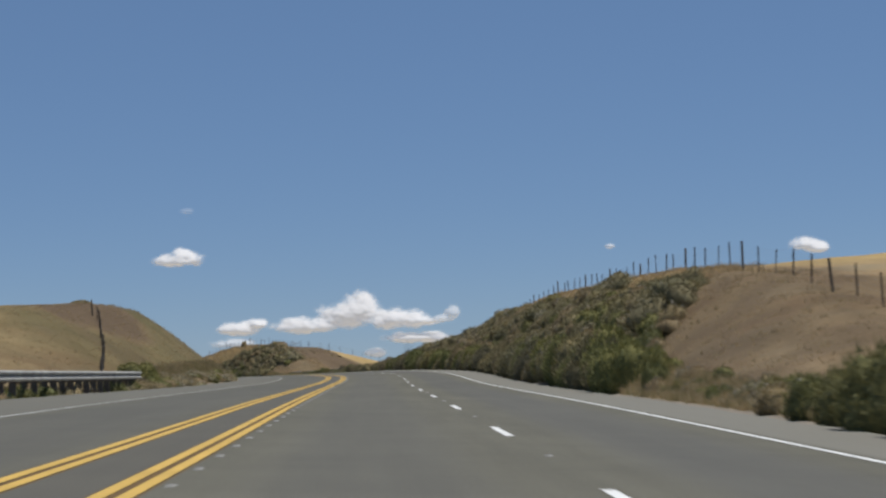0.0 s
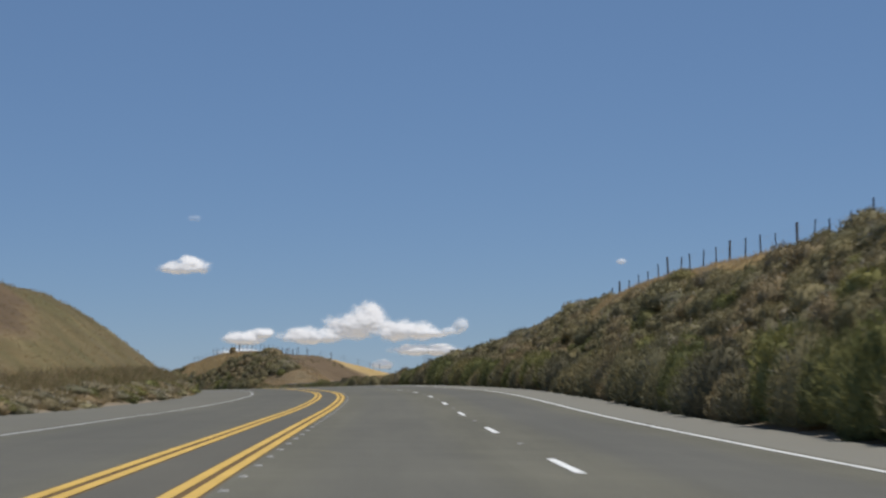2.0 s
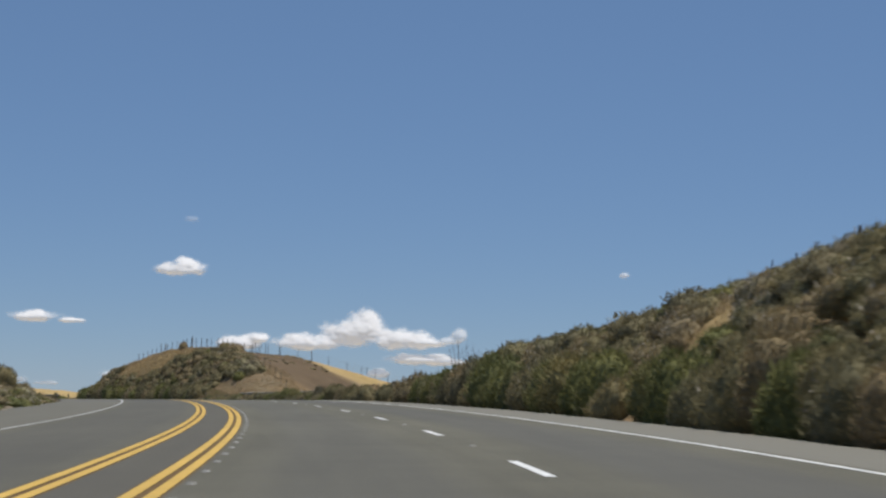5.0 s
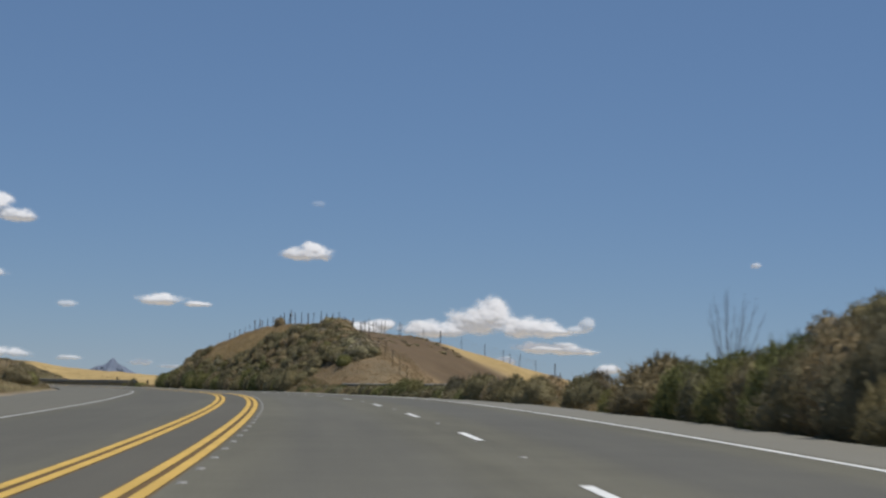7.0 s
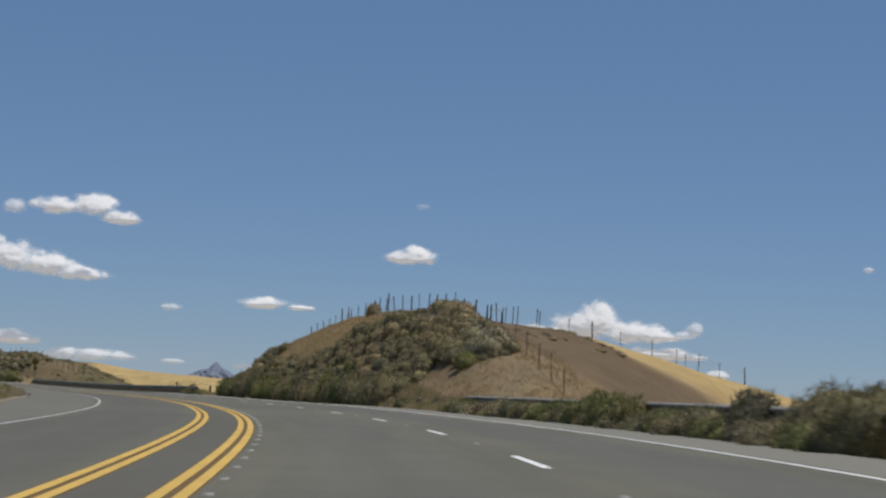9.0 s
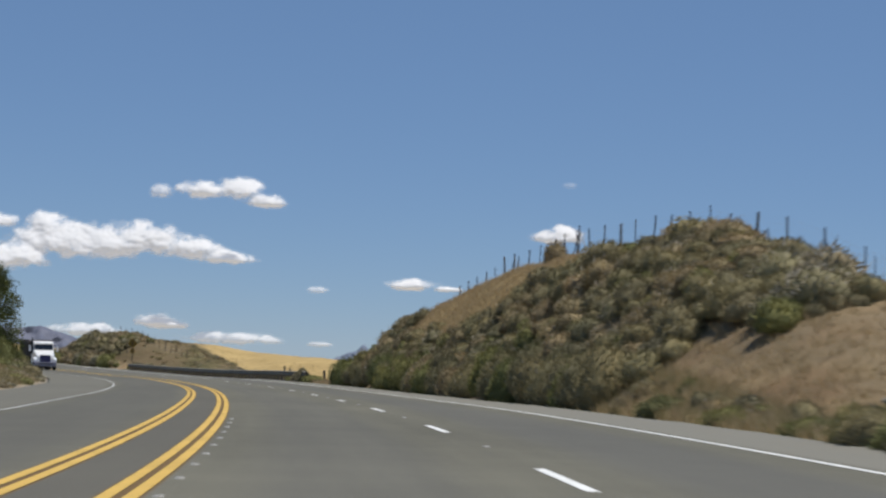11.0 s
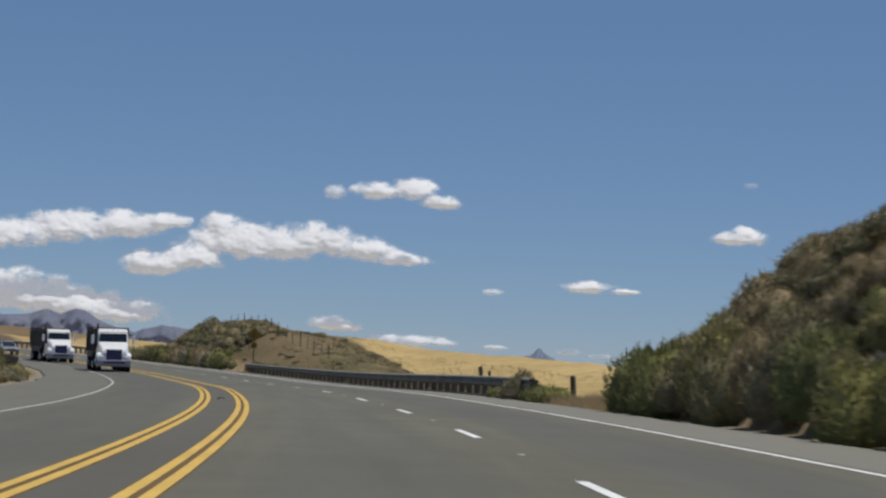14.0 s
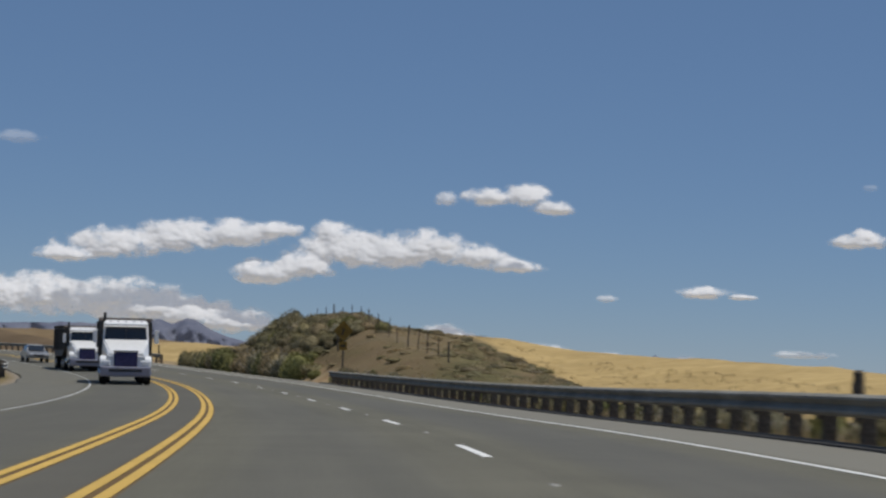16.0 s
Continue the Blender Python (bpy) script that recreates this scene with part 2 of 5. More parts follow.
def land():
    """Dry hillside: straw, brown soil and green weed by the painted land cover, with tussock-scale relief."""
    m, t, b = material("dry_land", 0.95)
    b.inputs["Specular IOR Level"].default_value = 0.08
    cover = t.nodes.new("ShaderNodeAttribute")
    cover.attribute_name = "cover"
    sep = t.nodes.new("ShaderNodeSeparateColor")
    link(t, cover.outputs["Color"], sep.inputs[0])
    co = object_coords(t)
    fine, mid, big = noise_node(t, 7.0, 6, 0.7, co), noise_node(t, 0.9, 5, 0.6, co), noise_node(t, 0.11, 4, 0.55, co)
    straw = ramp(t, fine, ((0.25, (0.235, 0.170, 0.092)), (0.5, (0.315, 0.23, 0.126)), (0.78, (0.395, 0.30, 0.172))))
    field = ramp(t, mid, ((0.25, (0.36, 0.255, 0.11)), (0.55, (0.41, 0.30, 0.135)), (0.8, (0.45, 0.34, 0.165))))
    soil = ramp(t, fine, ((0.3, (0.098, 0.071, 0.045)), (0.75, (0.152, 0.110, 0.070))))
    weed = ramp(t, fine, ((0.3, (0.05, 0.06, 0.022)), (0.75, (0.13, 0.125, 0.05))))
    gravel = ramp(t, fine, ((0.3, (0.15, 0.13, 0.105)), (0.7, (0.30, 0.27, 0.225))))
    blotch, pale = noise_node(t, 0.33, 4, 0.5, co), noise_node(t, 0.21, 3, 0.5, co)
    straw = mix(t, ramp(t, blotch, ((0.46, (0, 0, 0)), (0.62, (0.75, 0.75, 0.75)))), straw, (0.235, 0.150, 0.082))
    straw = mix(t, ramp(t, pale, ((0.5, (0, 0, 0)), (0.68, (0.7, 0.7, 0.7)))), straw, (0.27, 0.225, 0.15))
    col = mix(t, sep.outputs[0], straw, field)
    col = mix(t, sep.outputs[1], col, weed)
    col = mix(t, sep.outputs[2], col, soil)
    col = mix(t, cover.outputs["Alpha"], gravel, col)
    col = mix(t, 1.0, col, ramp(t, mid, ((0.28, (0.9, 0.9, 0.88)), (0.7, (1.07, 1.05, 1.03)))), "MULTIPLY")
    col = mix(t, 1.0, col, ramp(t, big, ((0.3, (0.85, 0.84, 0.82)), (0.7, (1.1, 1.1, 1.1)))), "MULTIPLY")
    link(t, col, b.inputs["Base Color"])
    add = t.nodes.new("ShaderNodeMath"); add.operation = "ADD"
    link(t, fine, add.inputs[0]); link(t, mid, add.inputs[1])
    bump(t, b, add.outputs[0], 0.3, 0.06)
    calm = t.nodes.new("ShaderNodeMapRange")         # the ripe field is smooth
    calm.inputs[3].default_value, calm.inputs[4].default_value = 0.3, 0.03
    link(t, sep.outputs[0], calm.inputs[0])
    link(t, calm.outputs[0], b.inputs["Normal"].links[0].from_node.inputs["Strength"])
    return m


def leaves(name, dark, light, dry, dry_share):
    """Foliage: tone by leaf, by plant, by painted tint and by tufts, with a fine leafy relief."""
    m, t, b = material(name, 0.8)
    b.inputs["Specular IOR Level"].default_value = 0.12
    geo, info = t.nodes.new("ShaderNodeNewGeometry"), t.nodes.new("ShaderNodeObjectInfo")
    tint = t.nodes.new("ShaderNodeAttribute")
    tint.attribute_name = "tint"
    co = object_coords(t)
    tuft, fine = noise_node(t, 5.0, 3, 0.6, co), noise_node(t, 30.0, 4, 0.7, co)
    col = ramp(t, geo.outputs["Random Per Island"], ((0.0, tuple(0.35 * a + 0.65 * c for a, c in zip(dark, light))), (0.8, light), (1.0, tuple(1.12 * c for c in light))))
    add = t.nodes.new("ShaderNodeMath"); add.operation = "ADD"
    link(t, tint.outputs["Fac"], add.inputs[0]); link(t, info.outputs["Random"], add.inputs[1])
    fr = t.nodes.new("ShaderNodeMath"); fr.operation = "FRACT"
    link(t, add.outputs[0], fr.inputs[0])
    col = mix(t, ramp(t, fr.outputs[0], ((1 - dry_share - 0.25, (0, 0, 0)), (1 - dry_share + 0.1, (0.85, 0.85, 0.85)))), col, dry)
    col = mix(t, 1.0, col, ramp(t, fr.outputs[0], ((0.0, (0.68, 0.70, 0.74)), (0.35, (1.2, 1.15, 1.0)), (0.7, (0.8, 0.86, 0.8)), (1.0, (1.15, 1.1, 1.02)))), "MULTIPLY")
    col = mix(t, 1.0, col, ramp(t, tuft, ((0.3, (0.72, 0.74, 0.72)), (0.7, (1.22, 1.18, 1.12)))), "MULTIPLY")
    col = mix(t, 1.0, col, ramp(t, fine, ((0.32, (0.78, 0.78, 0.78)), (0.68, (1.2, 1.2, 1.17)))), "MULTIPLY")
    link(t, col, b.inputs["Base Color"])
    bump(t, b, fine, 0.5, 0.04)
    thin = t.nodes.new("ShaderNodeBsdfTranslucent")
    both = t.nodes.new("ShaderNodeMixShader")
    both.inputs[0].default_value = 0.25
    link(t, col, thin.inputs[0])
    link(t, b.outputs[0], both.inputs[1]); link(t, thin.outputs[0], both.inputs[2])
    link(t, both.outputs[0], t.nodes["Material Output"].inputs[0])
    return m


def grass_blades():
    m, t, b = material("straw_blades", 0.8)
    geo = t.nodes.new("ShaderNodeNewGeometry")
    tint = t.nodes.new("ShaderNodeAttribute")
    tint.attribute_name = "tint"
    col = ramp(t, geo.outputs["Random Per Island"], ((0.0, (0.30, 0.22, 0.12)), (0.55, (0.40, 0.30, 0.17)), (1.0, (0.50, 0.41, 0.25))))
    col = mix(t, tint.outputs["Fac"], col, (0.12, 0.13, 0.045))
    link(t, col, b.inputs["Base Color"])
    thin, both = t.nodes.new("ShaderNodeBsdfTranslucent"), t.nodes.new("ShaderNodeMixShader")
    both.inputs[0].default_value = 0.5
    link(t, col, thin.inputs[0])
    link(t, b.outputs[0], both.inputs[1]); link(t, thin.outputs[0], both.inputs[2])
    link(t, both.outputs[0], t.nodes["Material Output"].inputs[0])
    return m


def plain(name, colour, rough=0.5, metal=0.0, coat=0.0, emit=None):
    m, t, b = material(name, rough)
    co = object_coords(t)
    f = noise_node(t, 6.0, 4, 0.6, co)
    link(t, mix(t, 1.0, colour, ramp(t, f, ((0.3, (0.9, 0.9, 0.9)), (0.7, (1.04, 1.04, 1.04)))), "MULTIPLY"), b.inputs["Base Color"])
    b.inputs["Metallic"].default_value = metal
    b.inputs["Coat Weight"].default_value = coat
    b.inputs["Specular IOR Level"].default_value = 0.5
    return m


MAT_ASPHALT = asphalt()
MAT_WHITE = paint("white_road_paint", (0.72, 0.72, 0.69), (0.34, 0.34, 0.32))
MAT_WORN = paint("worn_white_paint", (0.5, 0.5, 0.48), (0.26, 0.26, 0.245))
MAT_YELLOW = paint("yellow_road_paint", (0.58, 0.375, 0.085), (0.30, 0.21, 0.08))
MAT_STUD = speckled("worn_ceramic", (0.27, 0.265, 0.25), (0.40, 0.39, 0.365), 20.0, 0.9, spec=0.05)
MAT_LAND = land()
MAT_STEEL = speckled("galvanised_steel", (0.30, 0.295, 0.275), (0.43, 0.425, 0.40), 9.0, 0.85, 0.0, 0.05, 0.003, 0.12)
# right-hand rails: darker copy of the steel, shade of their road faces painted in
MAT_SHADED_STEEL = speckled("shade_painted_steel", (0.205, 0.195, 0.170), (0.30, 0.288, 0.255), 9.0, 0.85, 0.0, 0.05, 0.003, 0.08)
MAT_WOOD = speckled("weathered_wood", (0.075, 0.064, 0.052), (0.18, 0.152, 0.122), 16.0, 0.9)
MAT_TPOST = speckled("rusty_post_steel", (0.05, 0.045, 0.045), (0.11, 0.09, 0.08), 20.0, 0.75, 0.3)
MAT_LEAF = (leaves("scrub_leaves_grey", (0.132, 0.118, 0.074), (0.270, 0.240, 0.152), (0.285, 0.23, 0.15), 0.2),
            leaves("scrub_leaves_green", (0.115, 0.117, 0.054), (0.240, 0.238, 0.110), (0.25, 0.22, 0.115), 0.12),
            leaves("scrub_leaves_dry", (0.165, 0.135, 0.085), (0.31, 0.255, 0.165), (0.33, 0.26, 0.17), 0.4),
            leaves("scrub_leaves_flowering", (0.15, 0.14, 0.095), (0.28, 0.26, 0.175), (0.30, 0.255, 0.18), 0.3))
MAT_SEED = speckled("pale_seed_heads", (0.34, 0.30, 0.23), (0.56, 0.50, 0.40), 12.0, 0.9)
MAT_BLADES = grass_blades()
MAT_TREE = leaves("tree_leaves", (0.035, 0.048, 0.018), (0.10, 0.12, 0.045), (0.14, 0.12, 0.06), 0.05)
MAT_BARK = speckled("bark", (0.05, 0.04, 0.032), (0.13, 0.105, 0.085), 11.0, 0.95)


# ---- mesh helpers ----
def mesh_object(name, verts, faces, mat, parent=None, label="", smooth_shade=False, uv=None):
    me = bpy.data.meshes.new(name)
    me.from_pydata([tuple(v) for v in verts], [], [tuple(f) for f in faces])
    if mat:
        me.materials.append(mat)
    if uv is not None:
        layer = me.uv_layers.new(name="UVMap")
        idx = np.empty(len(me.loops), dtype=np.int32)
        me.loops.foreach_get("vertex_index", idx)
        layer.data.foreach_set("uv", np.asarray(uv, dtype=np.float32)[idx].ravel())
    if smooth_shade:
        me.polygons.foreach_set("use_smooth", [True] * len(me.polygons))
    ob = new(name, me)
    if parent is not None:
        ob.parent = parent
    if label:
        tagged(ob, label=label)
    return ob


def part(name, bm, mat, parent, label="", smooth_shade=False):
    me = bpy.data.meshes.new(name)
    bm.to_mesh(me)
    bm.free()
    me.materials.append(mat)
    if smooth_shade:
        me.polygons.foreach_set("use_smooth", [True] * len(me.polygons))
    ob = new(name, me)
    ob.parent = parent
    if label:
        tagged(ob, label=label)
    return ob


def box(bm, size, centre, bevel=0.0, rot=None):
    m = Matrix.Translation(centre) @ (rot or Matrix()) @ Matrix.Diagonal((*size, 1))
    made = bmesh.ops.create_cube(bm, size=1.0, matrix=m)
    if bevel:
        edges = list({e for v in made["verts"] for e in v.link_edges})
        bmesh.ops.bevel(bm, geom=edges, offset=bevel, segments=2, affect="EDGES", profile=0.6)
    return bm


def tube(bm, r1, r2, a, b, sides=10):
    a, b = Vector(a), Vector(b)
    d = b - a
    m = Matrix.Translation((a + b) / 2) @ d.to_track_quat("Z", "Y").to_matrix().to_4x4()
    bmesh.ops.create_cone(bm, cap_ends=True, segments=sides, radius1=r1, radius2=r2, depth=d.length, matrix=m)
    return bm


def grid_faces(n, m):
    i, j = np.meshgrid(np.arange(n - 1), np.arange(m - 1), indexing="ij")
    a = (i * m + j).ravel()
    return np.stack([a, a + m, a + m + 1, a + 1], -1)[:, ::-1]


def ribbon(name, s0, s1, u0, u1, lift, mat, parent, step=2.0):
    """A strip of paint on the pavement."""
    n = max(2, int(math.ceil((s1 - s0) / step)) + 1)
    s = np.linspace(s0, s1, n)
    a, b = pave(s, u0), pave(s, u1)
    v = np.empty((2 * n, 3))
    v[0::2], v[1::2] = a, b
    v[:, 2] += lift
    uv = np.empty((2 * n, 2))
    uv[0::2], uv[1::2] = np.stack([np.full(n, u0), s], -1), np.stack([np.full(n, u1), s], -1)
    f = [(2 * k, 2 * k + 1, 2 * k + 3, 2 * k + 2) for k in range(n - 1)]
    return mesh_object(name, v, f, mat, parent, uv=uv)


# ---- ground, one sheet to the horizon ----
SHEET_S = np.concatenate([np.arange(-80, 20, 4.0), np.arange(20, 460, 0.7), np.arange(460, 761, 2.5)])
SHEET_U = np.concatenate([[-170, -130, -100, -80, -65, -52, -42, -34, -28, -24], np.arange(-21, -11.2, 0.75), [-11.2, -9, -4, 0, 4, 5.1],
                          np.arange(5.5, 14, 0.5), np.arange(14, 36, 1.5), [38, 43, 50, 60, 75, 95, 125, 170]])


def field_edge(u):
    """Where the brown bank takes over from the ripe field."""
    return np.interp(u, (6.0, 12.8, 15.4, 17.8, 21.0, 30.0), (475.0, 505.6, 521.0, 545.0, 568.0, 600.0))


def land_cover(s, u, dz):
    """Shares of ripe field, green weed and bare soil, and 1 - gravel."""
    n1, n2 = fbm(s, u * 2, 9.0), fbm(s + 90, u * 2 - 30, 3.0)
    field = np.where(u > 8, smooth(s, 425, 450) * (1 - smooth(s - field_edge(u), -4, 4) * smooth(-s, -612, -600)), 0)
    field = np.maximum(field, np.where(u > 14, 0.6 * smooth(-s, -310, -260) * smooth(s, 90, 130), 0))
    field = np.maximum(field, np.where(u < -19, 0.55 + 0.3 * n1, 0))
    weed = np.clip(0.25 * n1 + 0.35 * n2 - 0.05, 0, 0.5) * (np.abs(u) < 12) + np.where((u < -11.3) & (u > -14.5), 0.6 + 0.3 * n2, 0)
    soil = np.clip(0.35 * n1 + 0.1, 0, 1) * (np.abs(u) < 22) + np.where((u > 10) & (u < 34), 0.0, 0)
    brown = np.where(u > 7, smooth(s - field_edge(u), -4, 4) * smooth(-s, -612, -600), 0)
    soil = np.maximum(soil, (0.85 + 0.15 * n1) * brown)
    field = np.where((u > 6) & (s > 620), field * (1 - 0.75 * smooth(s + 3 * n2, 655, 672) * smooth(u + 4 * n1, 9, 13)), field)
    field = np.maximum(field, (0.72 + 0.25 * n2) * smooth(u, 7.6, 8.6) * smooth(-u, -14, -12.5) * smooth(s, 364, 372) * smooth(-s, -430, -420))
    field = np.maximum(field, (0.85 + 0.2 * n2) * smooth(u, 8.6, 9.6) * smooth(s, 96, 108) * smooth(-s, -200, -180))
    soil = np.maximum(soil, (0.72 + 0.3 * n2) * (u > 6) * (u < 15) * (s > 40) * smooth(-s, -106, -96))
    soil = np.maximum(soil, np.where((u > 6) & (s > 620), 0.85 * smooth(s + 3 * n2, 655, 672) * smooth(u + 4 * n1, 9, 13), 0))
    for us, ss in (((6.0, 7.5, 9.3, 11.5), (170.5, 171.0, 173.2, 180.0)), ((6.0, 8.0, 10.5), (196.2, 197.8, 203.5))):    # grassy gullies
        field = np.maximum(field, 0.8 * smooth(-np.abs(s - np.interp(u, us, ss)), -3.2, -1.6) * (u > 6.2) * (u < 12.5))
    hill_left = np.where((u < -12.5) & (u > -45) & (s < 270), 1.0, 0.0)
    field = field * (1 - 0.55 * hill_left * smooth(u, -24, -20))
    soil = np.maximum(soil, hill_left * np.clip(0.35 + 0.3 * n1 + 0.2 * smooth(dz, 3.6, 5.2) + 0.15 * n2, 0, 1))
    weed = np.maximum(weed, hill_left * (0.4 + 0.6 * smooth(s, 112, 130)) * np.clip(0.7 + 0.3 * n2 + 0.25 * smooth(dz, 3.2, 5.0), 0, 0.95))
    flank = smooth(s + 2.2 * np.maximum(u - 13.5, 0), 345, 352) * smooth(-s, -445, -425) * smooth(u, 12.2, 13.2) * smooth(-u, -33, -27)
    soil = np.maximum(soil, flank * (0.95 + 0.1 * n2) * (1 - smooth(u, 22.5, 25) * smooth(s, 366, 374)))
    field = np.maximum(field, 0.85 * smooth(u, 22.5, 25) * smooth(s, 366, 374) * smooth(-s, -420, -400))
    soil = np.maximum(soil, 0.55 * smooth(s, 318, 328) * smooth(-s, -356, -348) * (u > 6) * (u < 17) * (0.8 + 0.5 * n2))
    streak = np.exp(-((s - 3.4 * (u - 7) - 512 + 4 * n2) / 7.0) ** 2)
    weed = np.maximum(weed, brown * np.clip(0.5 + 0.35 * n2 + 0.6 * streak, 0, 0.9))
    patch = smooth(-((s - 150) / 18) ** 2 - ((u + 18.4) / 3.0) ** 2 + 0.35 * n2, -1.2, -0.7) * (u < -12)
    soil, weed = np.maximum(soil, patch), weed * (1 - 0.8 * patch)
    field = field * (1 - patch)
    far_cut = smooth(s, 638, 646) * smooth(8.2 + (s - 644) * 0.22 - u + 0.5 * n2, -0.5, 0.5) * (u > 6)
    soil, field = np.maximum(soil, 0.95 * far_cut), field * (1 - far_cut)
    gravel = np.maximum(smooth(-u, -6.1, -5.5) * (u > 5), smooth(u, -12.0, -11.5) * (u < -11))
    return np.stack([np.clip(field, 0, 1), np.clip(weed, 0, 1) * (1 - np.clip(field, 0, 1)), np.clip(soil, 0, 1) * (1 - 0.9 * np.clip(field, 0, 1)) * (1 - 0.8 * np.clip(weed, 0, 1) * brown), 1 - gravel], -1)


def build_ground():
    ss, uu = np.meshgrid(SHEET_S, SHEET_U, indexing="ij")
    dz = ground_level(ss, uu)
    v = place(ss, uu, dz).reshape(-1, 3)
    faces = [tuple(f) for f in grid_faces(len(SHEET_S), len(SHEET_U))]
    cover = land_cover(ss, uu, dz).reshape(-1, 4)
    # outer skirt: the border of the sheet runs out to the horizon
    n, m = len(SHEET_S), len(SHEET_U)
    rim = [i * m for i in range(n)] + [(n - 1) * m + j for j in range(1, m)] + [i * m + m - 1 for i in range(n - 2, -1, -1)] + [j for j in range(m - 2, 0, -1)]
    centre = v.mean(0)
    rings = [v]
    prev = rim
    count = len(v)
    for reach, z in ((220, -7.5), (600, -9.0), (1500, -9.0), (4600, -9.0)):
        ring = v[rim].copy()
        d = ring[:, :2] - centre[:2]
        r = np.linalg.norm(d, axis=1, keepdims=True)
        ring[:, :2] = centre[:2] + d / r * (r + reach if reach < 1000 else np.maximum(r + 600, reach))
        ring[:, 2] = z
        ids = list(range(count, count + len(rim)))
        k = len(rim)
        faces += [(prev[i], ids[i], ids[(i + 1) % k], prev[(i + 1) % k]) for i in range(k)]
        rings.append(ring)
        cover = np.vstack([cover, np.tile([0.75, 0.0, 0.05, 1.0], (k, 1))])
        prev, count = ids, count + k
    ob = mesh_object("ground", np.vstack(rings), faces, MAT_LAND, smooth_shade=True)
    attr = ob.data.attributes.new("cover", "FLOAT_COLOR", "POINT")
    attr.data.foreach_set("color", cover.astype(np.float32).ravel())
    bm = bmesh.new()
    bm.from_mesh(ob.data)
    bmesh.ops.recalc_face_normals(bm, faces=bm.faces)
    bm.to_mesh(ob.data)
    bm.free()
    return tagged(ob, "dry straw-coloured hills and fields with brown cut banks", "ground", kind="structure")


ground = build_ground()


# ---- road ----
def build_road():
    s = np.arange(-60.0, 741.0, 2.0)
    us = np.array([LEFT_EDGE, -9.5, WHITE_L, -6.2, YELLOW_L, YELLOW_R, -1.8, 0, 1.7, WHITE_R, 4.2, RIGHT_EDGE])
    jag_r, jag_l = 0.18 * fbm(s, s * 0, 3.0), 0.25 * fbm(s + 31, s * 0, 3.5)
    grid_u = np.tile(us, (len(s), 1))
    grid_u[:, -1] += jag_r
    grid_u[:, 0] += jag_l
    top = pave(s[:, None] + 0 * grid_u, grid_u)
    n, m = len(s), len(us)
    v = [*top.reshape(-1, 3)]
    uv = [*np.stack([grid_u, np.repeat(s[:, None], m, 1)], -1).reshape(-1, 2)]
    faces = [tuple(f)[::-1] for f in grid_faces(n, m)]
    for side, out in ((0, -0.12), (m - 1, 0.12)):
        base = len(v)
        low = place(s, grid_u[:, side] + out, bank(s) * grid_u[:, side] - 0.3)
        v += [*low]
        uv += [*np.stack([grid_u[:, side] + out, s], -1)]
        for i in range(n - 1):
            a, b = i * m + side, (i + 1) * m + side
            faces.append((a, b, base + i + 1, base + i) if side else (b, a, base + i, base + i + 1))
    ob = mesh_object("road", v, faces, MAT_ASPHALT, uv=uv)
    bm = bmesh.new(); bm.from_mesh(ob.data); bmesh.ops.recalc_face_normals(bm, faces=bm.faces); bm.to_mesh(ob.data); bm.free()
    return tagged(ob, "grey asphalt highway curving left with worn lanes and shoulders", "road", kind="structure")


road = build_road()
for centre in (YELLOW_R, YELLOW_L):
    for off in (-0.092, 0.092):
        ribbon("yellow_line", -60, 740, centre + off - 0.055, centre + off + 0.055, 0.005, MAT_YELLOW, road)
ribbon("edge_line", -60, 740, WHITE_R - 0.05, WHITE_R + 0.05, 0.005, MAT_WHITE, road)
ribbon("edge_line", -60, 740, WHITE_L - 0.04, WHITE_L + 0.04, 0.005, MAT_WORN, road)
DASH_0, DASH_P = 22.31, 14.63
for k in range(-4, 46):
    ribbon("lane_dash", DASH_0 + DASH_P * k - 1.83, DASH_0 + DASH_P * k + 1.83, -0.055, 0.055, 0.005, MAT_WHITE, road)


def build_studs():
    """Low round ceramic markers beside the yellow line and between the dashes."""
    me = bpy.data.meshes.new("road_stud")
    bm = bmesh.new()
    bmesh.ops.create_cone(bm, cap_ends=True, segments=10, radius1=0.05, radius2=0.035, depth=0.014)
    bm.to_mesh(me)
    bm.free()
    me.materials.append(MAT_STUD)
    spots = [(24.0 + 2.44 * k, YELLOW_R + 0.27) for k in range(128)] + [(DASH_0 + DASH_P * (k + 0.5), 0.02) for k in range(0, 36)]
    for s, u in spots:
        ob = new("road_stud", me)
        ob.parent = road
        x, y, z = pave(s, u)
        ob.matrix_basis = pose(x, y, z + 0.007, 0, 0, math.degrees(heading(s)))


